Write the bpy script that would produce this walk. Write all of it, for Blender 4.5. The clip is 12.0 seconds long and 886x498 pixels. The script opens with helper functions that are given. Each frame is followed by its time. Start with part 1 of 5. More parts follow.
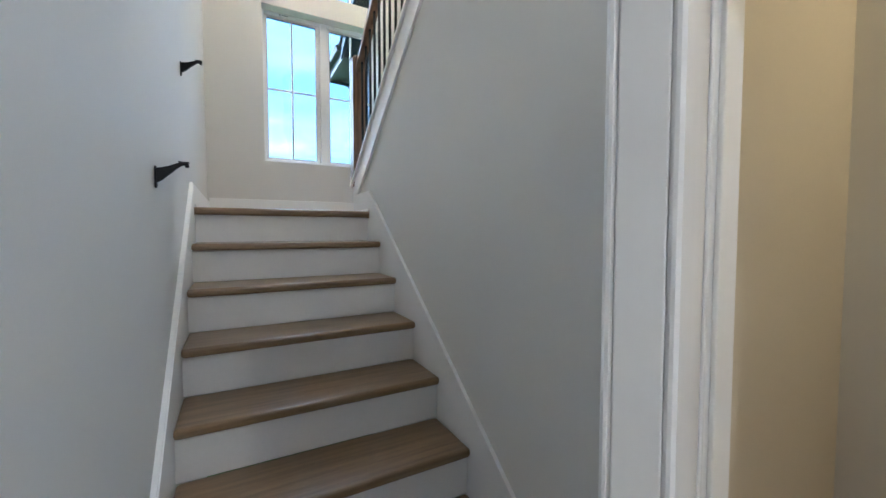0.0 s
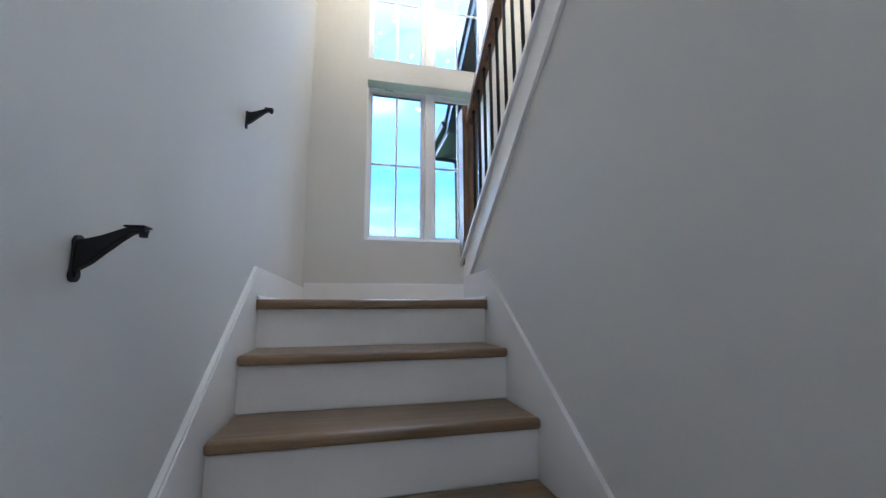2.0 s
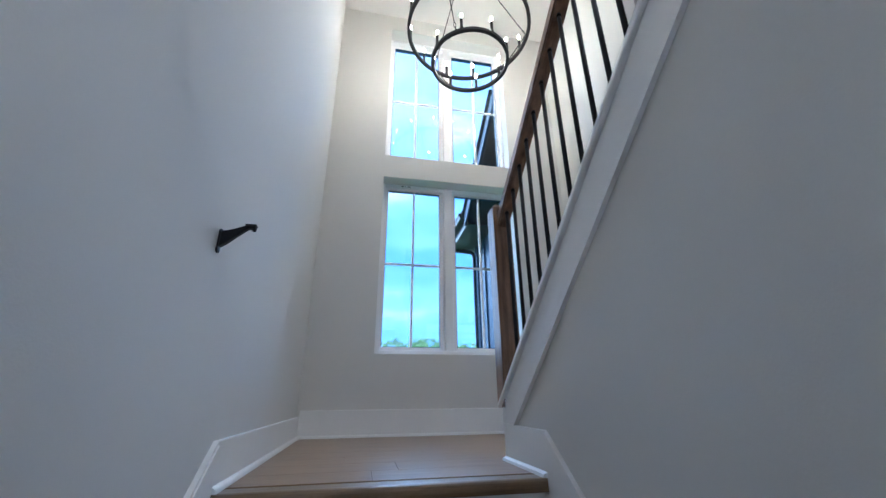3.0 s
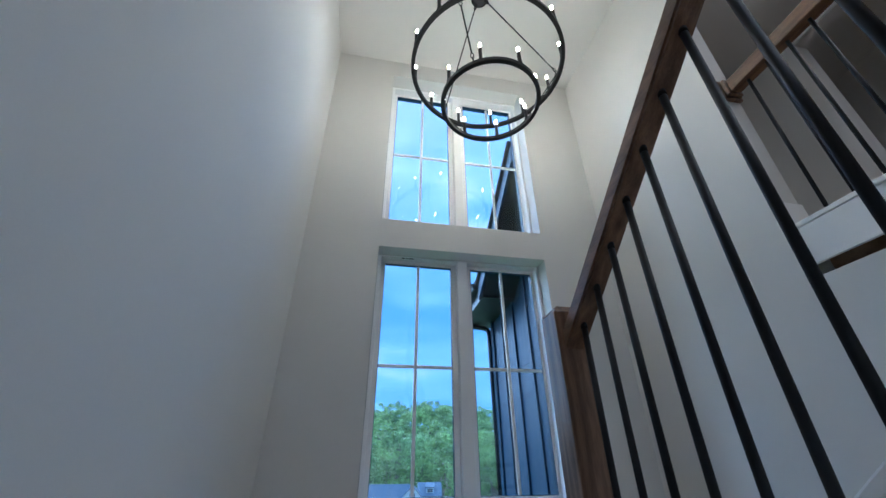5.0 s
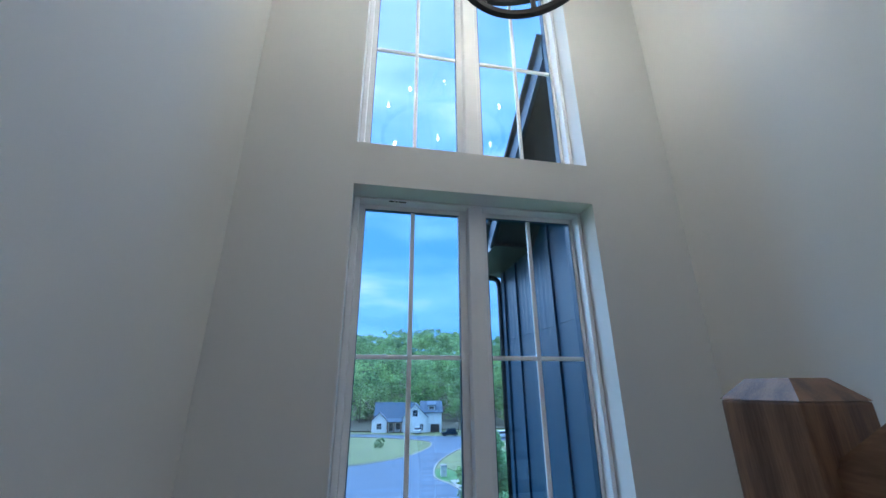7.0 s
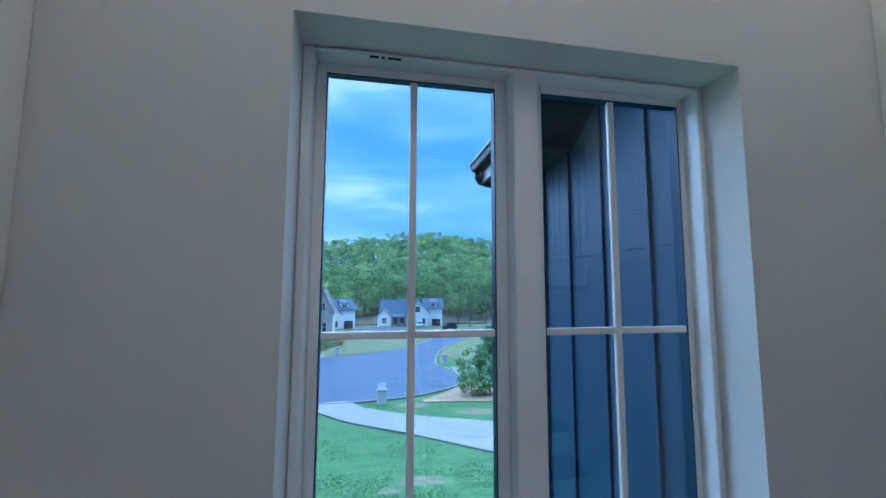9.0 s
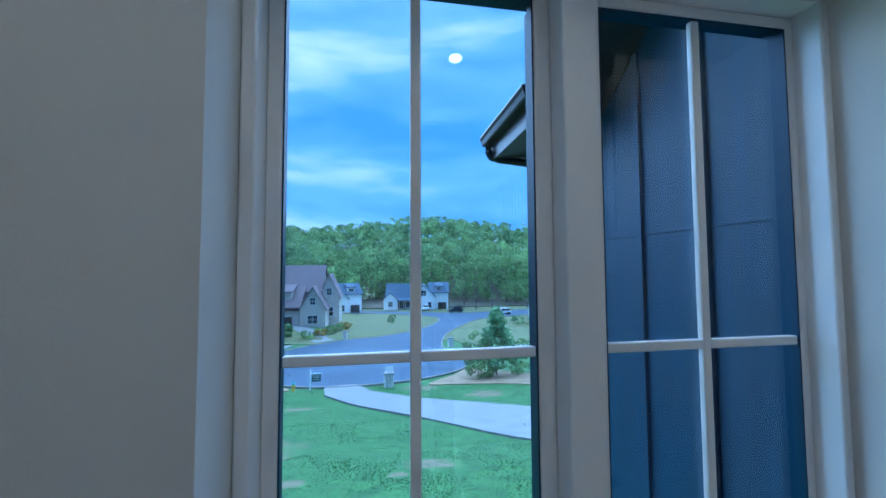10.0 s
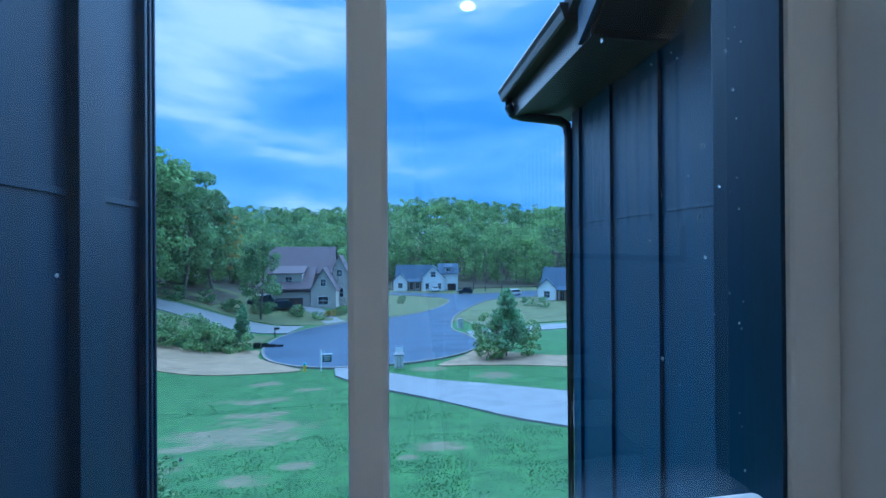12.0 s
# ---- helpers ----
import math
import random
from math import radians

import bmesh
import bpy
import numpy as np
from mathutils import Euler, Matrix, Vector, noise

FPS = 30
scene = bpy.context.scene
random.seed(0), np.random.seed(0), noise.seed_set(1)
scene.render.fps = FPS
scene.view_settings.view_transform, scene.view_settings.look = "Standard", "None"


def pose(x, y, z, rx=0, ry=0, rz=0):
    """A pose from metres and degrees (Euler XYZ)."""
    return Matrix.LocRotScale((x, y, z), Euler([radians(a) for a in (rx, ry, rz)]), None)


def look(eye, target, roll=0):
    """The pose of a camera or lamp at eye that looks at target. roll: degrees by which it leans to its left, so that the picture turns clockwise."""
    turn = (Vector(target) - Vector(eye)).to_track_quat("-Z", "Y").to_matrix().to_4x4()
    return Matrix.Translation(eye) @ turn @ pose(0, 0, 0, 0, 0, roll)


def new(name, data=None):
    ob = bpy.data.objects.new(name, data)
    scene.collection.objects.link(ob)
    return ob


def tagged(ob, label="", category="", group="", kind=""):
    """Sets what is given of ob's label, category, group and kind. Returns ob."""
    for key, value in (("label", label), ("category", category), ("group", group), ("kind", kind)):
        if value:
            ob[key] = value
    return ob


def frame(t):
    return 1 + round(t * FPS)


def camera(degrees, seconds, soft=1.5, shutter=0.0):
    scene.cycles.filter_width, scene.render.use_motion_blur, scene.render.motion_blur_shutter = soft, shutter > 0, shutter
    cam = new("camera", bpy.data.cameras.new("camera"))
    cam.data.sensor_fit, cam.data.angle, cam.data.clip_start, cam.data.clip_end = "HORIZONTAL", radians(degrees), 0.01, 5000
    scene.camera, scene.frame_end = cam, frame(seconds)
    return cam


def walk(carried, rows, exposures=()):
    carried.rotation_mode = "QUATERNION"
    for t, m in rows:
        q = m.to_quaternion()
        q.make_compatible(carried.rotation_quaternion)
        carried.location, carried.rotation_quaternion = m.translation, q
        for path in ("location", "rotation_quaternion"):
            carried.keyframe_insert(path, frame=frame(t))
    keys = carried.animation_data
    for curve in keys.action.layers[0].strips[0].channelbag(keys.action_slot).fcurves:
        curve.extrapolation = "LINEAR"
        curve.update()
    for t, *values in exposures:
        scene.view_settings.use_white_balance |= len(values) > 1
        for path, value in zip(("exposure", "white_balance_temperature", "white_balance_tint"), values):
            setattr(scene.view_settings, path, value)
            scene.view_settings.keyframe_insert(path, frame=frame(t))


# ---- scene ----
cam = camera(98.3, 12.0)
PATH = [
    (0, (0.207, -2.42, -0.132), (1.159, -0.664, -0.222), -0.0),
    (0.1, (0.193, -2.39, -0.13), (1.09, -0.604, -0.213), -0.1),
    (0.5, (0.222, -2.313, -0.126), (0.946, -0.45, -0.19), -0.1),
    (1, (0.289, -2.114, -0.127), (0.89, -0.206, -0.129), -0.1),
    (1.5, (0.356, -1.867, -0.086), (0.875, 0.06, 0.043), -0.2),
    (2, (0.382, -1.643, -0.042), (0.838, 0.279, 0.268), -0.3),
    (2.5, (0.371, -1.421, 0.137), (0.781, 0.464, 0.665), -0.4),
    (3, (0.389, -1.273, 0.236), (0.762, 0.554, 0.959), -0.5),
    (3.2, (0.431, -1.204, 0.296), (0.777, 0.602, 1.083), -1.3),
    (4.8, (0.448, -0.674, 0.682), (0.778, 1.034, 1.67), -0.4),
    (5, (0.461, -0.626, 0.731), (0.792, 1.081, 1.72), -0.5),
    (5.5, (0.471, -0.489, 0.852), (0.805, 1.229, 1.821), -0.4),
    (6, (0.493, -0.322, 0.966), (0.834, 1.419, 1.889), -0.3),
    (6.5, (0.556, -0.148, 1.073), (0.902, 1.637, 1.906), -0.1),
    (7, (0.568, 0.021, 1.135), (0.918, 1.871, 1.81), -0.2),
    (7.2, (0.559, 0.096, 1.171), (0.912, 1.967, 1.783), -0.2),
    (8.8, (0.639, 0.643, 1.379), (1.005, 2.598, 1.587), 0.1),
    (9, (0.636, 0.71, 1.376), (1, 2.668, 1.563), 0.2),
    (9.5, (0.64, 0.885, 1.407), (0.985, 2.851, 1.537), 0.2),
    (10, (0.671, 1.017, 1.404), (1.009, 2.986, 1.506), -0.3),
    (10.5, (0.73, 1.184, 1.406), (1.065, 3.154, 1.482), -0.4),
    (11, (0.749, 1.326, 1.401), (1.075, 3.299, 1.453), -0.3),
    (11.5, (0.748, 1.43, 1.411), (1.046, 3.407, 1.436), -0.7),
    (12, (0.747, 1.508, 1.402), (1.036, 3.488, 1.407), -0.4),
]
walk(cam, [(t, look(eye, target, roll)) for t, eye, target, roll in PATH],
     [(0, 2.25, 5550, 8), (0.5, 2.22, 5700, 8), (1.0, 2.15, 5600, 9), (1.5, 1.98, 5450, 10), (2.5, 1.78, 5100, 11), (3.5, 1.28, 4850, 10), (6.0, 0.84, 4800, 8), (9.0, 0.72, 4680, 8), (10.5, 0.46, 4400, 3), (12.0, 0.28, 4400, 3)])

# ---- world, sun, light ----
world = bpy.data.worlds.new("world")
scene.world = world
world.use_nodes = True
wn, wl = world.node_tree.nodes, world.node_tree.links
wn.clear()
w_out = wn.new("ShaderNodeOutputWorld")
w_bg = wn.new("ShaderNodeBackground")
w_sky = wn.new("ShaderNodeTexSky")
w_sky.sky_type = "NISHITA"
w_sky.sun_disc = False
w_sky.sun_elevation = radians(51)
w_sky.sun_rotation = radians(0)
w_tc = wn.new("ShaderNodeTexCoord")
w_map = wn.new("ShaderNodeMapping")
w_map.inputs["Scale"].default_value = (1.3, 1.9, 5.6)
w_map.inputs["Rotation"].default_value = (0.06, -0.10, 0.5)
w_noise = wn.new("ShaderNodeTexNoise")
w_noise.inputs["Scale"].default_value = 1.7
w_noise.inputs["Detail"].default_value = 5.0
w_noise.inputs["Roughness"].default_value = 0.5
w_noise.inputs["Distortion"].default_value = 0.2
w_ramp = wn.new("ShaderNodeValToRGB")
w_ramp.color_ramp.elements[0].position, w_ramp.color_ramp.elements[0].color = 0.36, (0.125, 0.365, 0.84, 1)
w_ramp.color_ramp.elements[1].position, w_ramp.color_ramp.elements[1].color = 0.70, (0.80, 0.90, 1.03, 1)
w_mid = w_ramp.color_ramp.elements.new(0.52)
w_mid.color = (0.26, 0.52, 0.92, 1)
w_mix = wn.new("ShaderNodeMixRGB")
w_mix.inputs["Fac"].default_value = 0.93
SKY = 0.15
w_gain = wn.new("ShaderNodeMixRGB")
w_gain.blend_type = "MULTIPLY"
w_gain.inputs["Fac"].default_value = 1.0
w_gain.inputs["Color2"].default_value = (4.9, 4.9, 4.9, 1)
w_bg.inputs["Strength"].default_value = SKY
wl.new(w_tc.outputs["Generated"], w_map.inputs["Vector"])
wl.new(w_map.outputs["Vector"], w_noise.inputs["Vector"])
wl.new(w_noise.outputs["Fac"], w_ramp.inputs["Fac"])
wl.new(w_ramp.outputs["Color"], w_gain.inputs["Color1"])
wl.new(w_sky.outputs["Color"], w_mix.inputs["Color1"])
wl.new(w_gain.outputs["Color"], w_mix.inputs["Color2"])
# a torn bright gap under the cloud sheet, low over the woods
w_sep = wn.new("ShaderNodeSeparateXYZ")
w_lo, w_hi, w_az, w_br, w_m1, w_m2, w_m3 = wn.new("ShaderNodeMapRange"), wn.new("ShaderNodeMapRange"), wn.new("ShaderNodeMapRange"), wn.new("ShaderNodeMapRange"), wn.new("ShaderNodeMath"), wn.new("ShaderNodeMath"), wn.new("ShaderNodeMath")
for w_r, w_a, w_b in ((w_lo, 0.0, 0.035), (w_hi, 0.105, 0.05), (w_az, 0.12, 0.32), (w_br, 0.42, 0.58)):
    w_r.interpolation_type = "SMOOTHSTEP"
    w_r.inputs["From Min"].default_value, w_r.inputs["From Max"].default_value = w_a, w_b
w_tear, w_tmap = wn.new("ShaderNodeTexNoise"), wn.new("ShaderNodeMapping")
w_tmap.inputs["Scale"].default_value = (2.0, 2.0, 26.0)
w_tear.inputs["Scale"].default_value, w_tear.inputs["Detail"].default_value = 2.2, 5.0
w_gap = wn.new("ShaderNodeMixRGB")
w_gap.inputs["Color2"].default_value = (5.6, 5.4, 5.2, 1)
wl.new(w_tc.outputs["Generated"], w_sep.inputs[0])
wl.new(w_tc.outputs["Generated"], w_tmap.inputs["Vector"])
wl.new(w_tmap.outputs["Vector"], w_tear.inputs["Vector"])
for w_s, w_r in ((w_sep.outputs["Z"], w_lo), (w_sep.outputs["Z"], w_hi), (w_sep.outputs["X"], w_az), (w_tear.outputs["Fac"], w_br)):
    wl.new(w_s, w_r.inputs["Value"])
for w_m, w_a, w_b in ((w_m1, w_lo, w_hi), (w_m2, w_az, w_br)):
    w_m.operation = "MULTIPLY"
    wl.new(w_a.outputs[0], w_m.inputs[0])
    wl.new(w_b.outputs[0], w_m.inputs[1])
w_m3.operation = "MULTIPLY"
wl.new(w_m1.outputs[0], w_m3.inputs[0])
wl.new(w_m2.outputs[0], w_m3.inputs[1])
wl.new(w_m3.outputs[0], w_gap.inputs["Fac"])
w_up, w_pale, w_zen = wn.new("ShaderNodeMapRange"), wn.new("ShaderNodeMixRGB"), wn.new("ShaderNodeMixRGB")
w_up.interpolation_type = "SMOOTHSTEP"
w_up.inputs["From Min"].default_value, w_up.inputs["From Max"].default_value = 0.38, 0.95
w_zen.blend_type = "MULTIPLY"
w_zen.inputs["Fac"].default_value = 1.0
w_pale.inputs["Color1"].default_value, w_pale.inputs["Color2"].default_value = (1, 1, 1, 1), (1.75, 1.38, 1.2, 1)
wl.new(w_sep.outputs["Z"], w_up.inputs["Value"])
wl.new(w_up.outputs[0], w_pale.inputs["Fac"])
wl.new(w_mix.outputs["Color"], w_zen.inputs["Color1"])
wl.new(w_pale.outputs["Color"], w_zen.inputs["Color2"])
wl.new(w_zen.outputs["Color"], w_gap.inputs["Color1"])
wl.new(w_gap.outputs["Color"], w_bg.inputs["Color"])
wl.new(w_bg.outputs["Background"], w_out.inputs["Surface"])

sun = new("sun", bpy.data.lights.new("sun", "SUN"))
sun.data.energy, sun.data.angle, sun.data.color = 6.0, radians(140), (0.80, 0.91, 1.0)
sun.matrix_world = look((0, 45, 55), (0, 0, 0))


def lamp(name, at, watts, color, radius):
    ob = new(name, bpy.data.lights.new(name, "POINT"))
    ob.data.energy, ob.data.color, ob.data.shadow_soft_size = watts, color, radius
    ob.location = at
    return ob


WARM = (1.0, 0.69, 0.40)
BULB_W, DOWN_W = 0.56, 60.0


# ---- materials ----
def material(name, color, rough=0.6, metal=0.0, vary=0.08, scale=6.0, bump=0.05, bump_scale=120.0, stretch=(1, 1, 1), tint=None, island=0.0):
    """A surface with two scales of colour variation and a fine relief, in object metres."""
    m = bpy.data.materials.new(name)
    m.use_nodes = True
    n, l = m.node_tree.nodes, m.node_tree.links
    b = n["Principled BSDF"]
    b.inputs["Roughness"].default_value, b.inputs["Metallic"].default_value = rough, metal
    tc = n.new("ShaderNodeTexCoord")
    mp = n.new("ShaderNodeMapping")
    mp.inputs["Scale"].default_value = stretch
    l.new(tc.outputs["Object"], mp.inputs["Vector"])
    big, fine = n.new("ShaderNodeTexNoise"), n.new("ShaderNodeTexNoise")
    big.inputs["Scale"].default_value, big.inputs["Detail"].default_value = scale, 4
    fine.inputs["Scale"].default_value, fine.inputs["Detail"].default_value = bump_scale, 3
    l.new(mp.outputs["Vector"], big.inputs["Vector"])
    l.new(mp.outputs["Vector"], fine.inputs["Vector"])
    ramp = n.new("ShaderNodeValToRGB")
    c1 = tuple(max(0, c * (1 - vary)) for c in color)
    c2 = tuple(min(1, c * (1 + vary)) for c in (tint or color))
    ramp.color_ramp.elements[0].position, ramp.color_ramp.elements[0].color = 0.3, (*c1, 1)
    ramp.color_ramp.elements[1].position, ramp.color_ramp.elements[1].color = 0.7, (*c2, 1)
    mixf = n.new("ShaderNodeMath")
    mixf.operation = "MULTIPLY_ADD"
    mixf.inputs[1].default_value, mixf.inputs[2].default_value = 0.4, -0.2
    l.new(fine.outputs["Fac"], mixf.inputs[0])
    add = n.new("ShaderNodeMath")
    l.new(big.outputs["Fac"], add.inputs[0])
    l.new(mixf.outputs[0], add.inputs[1])
    last = add.outputs[0]
    if island:
        geo = n.new("ShaderNodeNewGeometry")
        isl = n.new("ShaderNodeMath")
        isl.operation = "MULTIPLY_ADD"
        isl.inputs[1].default_value, isl.inputs[2].default_value = island, -island / 2
        l.new(geo.outputs["Random Per Island"], isl.inputs[0])
        add2 = n.new("ShaderNodeMath")
        l.new(last, add2.inputs[0])
        l.new(isl.outputs[0], add2.inputs[1])
        last = add2.outputs[0]
    l.new(last, ramp.inputs["Fac"])
    l.new(ramp.outputs["Color"], b.inputs["Base Color"])
    if bump:
        bp = n.new("ShaderNodeBump")
        bp.inputs["Strength"].default_value, bp.inputs["Distance"].default_value = bump, 0.01
        l.new(fine.outputs["Fac"], bp.inputs["Height"])
        l.new(bp.outputs["Normal"], b.inputs["Normal"])
    return m


def emitter(name, color, strength):
    m = bpy.data.materials.new(name)
    m.use_nodes = True
    b = m.node_tree.nodes["Principled BSDF"]
    b.inputs["Emission Color"].default_value, b.inputs["Emission Strength"].default_value = (*color, 1), strength
    return m


def clear_glass(name, tint=(0.93, 0.97, 1.0)):
    """Flat glass: clear straight through, mirror-like by its Fresnel gloss."""
    m = bpy.data.materials.new(name)
    m.use_nodes = True
    n, l = m.node_tree.nodes, m.node_tree.links
    n.clear()
    out, mix = n.new("ShaderNodeOutputMaterial"), n.new("ShaderNodeMixShader")
    tr, gl, fr = n.new("ShaderNodeBsdfTransparent"), n.new("ShaderNodeBsdfGlossy"), n.new("ShaderNodeLayerWeight")
    tr.inputs["Color"].default_value = (*tint, 1)
    gl.inputs["Roughness"].default_value = 0.0
    fr.inputs["Blend"].default_value = 0.5
    pw, ml = n.new("ShaderNodeMath"), n.new("ShaderNodeMath")
    pw.operation, pw.inputs[1].default_value = "POWER", 5.0
    ml.operation, ml.inputs[1].default_value, ml.inputs[2].default_value = "MULTIPLY_ADD", 0.9, 0.045
    l.new(fr.outputs["Facing"], pw.inputs[0])
    l.new(pw.outputs[0], ml.inputs[0])
    l.new(ml.outputs[0], mix.inputs["Fac"])
    l.new(tr.outputs["BSDF"], mix.inputs[1])
    l.new(gl.outputs["BSDF"], mix.inputs[2])
    l.new(mix.outputs["Shader"], out.inputs["Surface"])
    return m


WALL = material("painted_drywall", (0.70, 0.69, 0.66), 0.75, vary=0.015, scale=1.3, bump=0.05, bump_scale=220)
CEIL = material("ceiling_paint", (0.76, 0.75, 0.72), 0.9, vary=0.015, scale=1.5, bump=0.08, bump_scale=160)
TRIM = material("white_gloss_trim", (0.87, 0.87, 0.86), 0.32, vary=0.02, scale=3, bump=0.02, bump_scale=60)
RISER = material("riser_paint", (0.86, 0.85, 0.83), 0.4, vary=0.03, scale=4, bump=0.03, bump_scale=80)
OAK = material("oak_tread", (0.205, 0.135, 0.072), 0.32, vary=0.16, scale=5, bump=0.06, bump_scale=60, stretch=(0.6, 9, 9), tint=(0.25, 0.165, 0.090))
OAKF = material("oak_floor", (0.27, 0.175, 0.10), 0.30, vary=0.28, scale=5, bump=0.05, bump_scale=60, stretch=(0.6, 9, 9), island=0.3)
WALNUT = material("stained_handrail_wood", (0.135, 0.072, 0.040), 0.38, vary=0.4, scale=4, bump=0.08, bump_scale=50, stretch=(12, 1.0, 6), tint=(0.19, 0.105, 0.058))
WALNUTV = material("stained_newel_wood", (0.135, 0.072, 0.040), 0.38, vary=0.4, scale=4, bump=0.08, bump_scale=50, stretch=(12, 12, 0.9), tint=(0.19, 0.105, 0.058))
BLACK = material("black_powder_coat", (0.005, 0.0055, 0.007), 0.5, metal=0.0, vary=0.2, scale=20, bump=0.03, bump_scale=300)
BLACK.node_tree.nodes["Principled BSDF"].inputs["Specular IOR Level"].default_value = 0.3
IRON = material("matt_black_iron", (0.018, 0.017, 0.017), 0.5, metal=0.5, vary=0.25, scale=14, bump=0.06, bump_scale=200)
VINYL = material("white_vinyl", (0.87, 0.87, 0.87), 0.38, vary=0.015, scale=3, bump=0.01, bump_scale=40)
SIDING = material("dark_navy_siding", (0.006, 0.034, 0.078), 0.5, vary=0.22, scale=2.5, bump=0.012, bump_scale=90, stretch=(6, 6, 0.7))
SIDING.node_tree.nodes["Principled BSDF"].inputs["Specular IOR Level"].default_value = 0.4
SOFFIT = material("black_soffit", (0.012, 0.014, 0.018), 0.5, vary=0.2, scale=4)
GUTTER = material("black_aluminium", (0.015, 0.018, 0.022), 0.3, metal=0.4, vary=0.2, scale=6)
SHINGLE = material("dark_shingles", (0.03, 0.032, 0.036), 0.9, vary=0.35, scale=9, bump=0.4, bump_scale=40)
GLASS = clear_glass("window_glass")
WARM_WALL = material("warm_room_wall", (0.72, 0.66, 0.55), 0.8, vary=0.02, scale=1.5)
DOORW = material("white_door_paint", (0.80, 0.80, 0.80), 0.35, vary=0.02, scale=3, bump=0.02, bump_scale=60)


# ---- mesh helpers ----
def box(bm, x0, x1, y0, y1, z0, z1, bevel=0.0, m=None, seg=2):
    """Adds a box, with rounded edges, to bm."""
    r = bmesh.ops.create_cube(bm, size=1.0, matrix=Matrix.Translation(((x0 + x1) / 2, (y0 + y1) / 2, (z0 + z1) / 2)) @ Matrix.Diagonal((x1 - x0, y1 - y0, z1 - z0, 1)))
    vs = r["verts"]
    if bevel:
        es = list({e for v in vs for e in v.link_edges})
        vs = [v for v in bmesh.ops.bevel(bm, geom=es, offset=bevel, segments=seg, affect="EDGES", profile=0.5)["verts"]] + [v for v in vs if v.is_valid]
        vs = list({v for v in vs if v.is_valid})
    if m is not None:
        bmesh.ops.transform(bm, matrix=m, verts=list(set(vs)))
    return bm


def prism(bm, pts, axis, a, b):
    """Adds a prism: pts is an outline in the plane across axis, drawn out from a to b."""
    def p3(u, v, w):
        return {"x": (w, u, v), "y": (u, w, v), "z": (u, v, w)}[axis]
    lo = [bm.verts.new(p3(u, v, a)) for u, v in pts]
    hi = [bm.verts.new(p3(u, v, b)) for u, v in pts]
    n = len(pts)
    fs = [bm.faces.new(lo), bm.faces.new(hi)]
    for i in range(n):
        fs.append(bm.faces.new((lo[i], lo[(i + 1) % n], hi[(i + 1) % n], hi[i])))
    bmesh.ops.recalc_face_normals(bm, faces=bm.faces[:])
    return bm


def rod(bm, p, q, r, sides=12, r2=None):
    """Adds a round bar from p to q."""
    p, q = Vector(p), Vector(q)
    d = q - p
    m = Matrix.Translation((p + q) / 2) @ d.to_track_quat("Z", "Y").to_matrix().to_4x4()
    bmesh.ops.create_cone(bm, cap_ends=True, segments=sides, radius1=r, radius2=r if r2 is None else r2, depth=d.length, matrix=m)
    return bm


def tube(bm, pts, r, sides=10):
    """Adds a bent round pipe through pts."""
    pts = [Vector(p) for p in pts]
    rings = []
    for i, p in enumerate(pts):
        d = (pts[min(i + 1, len(pts) - 1)] - pts[max(i - 1, 0)]).normalized()
        q = d.to_track_quat("Z", "Y")
        rings.append([bm.verts.new(p + q @ Vector((r * math.cos(a), r * math.sin(a), 0))) for a in [2 * math.pi * k / sides for k in range(sides)]])
    for a, b in zip(rings, rings[1:]):
        for k in range(sides):
            bm.faces.new((a[k], a[(k + 1) % sides], b[(k + 1) % sides], b[k]))
    bm.faces.new(rings[0][::-1])
    bm.faces.new(rings[-1])
    return bm


def ring(bm, c, R, w, h, sides=72):
    """Adds a flat hoop of radial width w and height h about the vertical through c."""
    prof = [(R - w / 2, -h / 2), (R + w / 2, -h / 2), (R + w / 2, h / 2), (R - w / 2, h / 2)]
    rows = [[bm.verts.new((c[0] + r * math.cos(a), c[1] + r * math.sin(a), c[2] + z)) for r, z in prof] for a in [2 * math.pi * k / sides for k in range(sides)]]
    for k in range(sides):
        a, b = rows[k], rows[(k + 1) % sides]
        for j in range(4):
            bm.faces.new((a[j], b[j], b[(j + 1) % 4], a[(j + 1) % 4]))
    bmesh.ops.recalc_face_normals(bm, faces=bm.faces[:])
    return bm


def mesh_of(name, bm, mat, smooth=False):
    me = bpy.data.meshes.new(name)
    bm.to_mesh(me)
    bm.free()
    me.materials.append(mat)
    if smooth:
        for p in me.polygons:
            p.use_smooth = True
    return me


def part(name, bm, mat, parent, label="", smooth=False):
    """Links bm as one mesh under a thing or a part."""
    ob = new(name, mesh_of(name, bm, mat, smooth))
    ob.parent = parent
    if parent is not None:
        ob.matrix_parent_inverse = Matrix.Identity(4)
    if label:
        tagged(ob, label=label)
    return ob


def thing(name, at, label, category, group="", kind=""):
    ob = new(name)
    ob.location = at
    ob.empty_display_size = 0.1
    return tagged(ob, label, category, group, kind)


def solid(name, bm, mat, label, category, kind="structure", group="", smooth=False):
    return tagged(new(name, mesh_of(name, bm, mat, smooth)), label, category, group, kind)


def B():
    return bmesh.new()


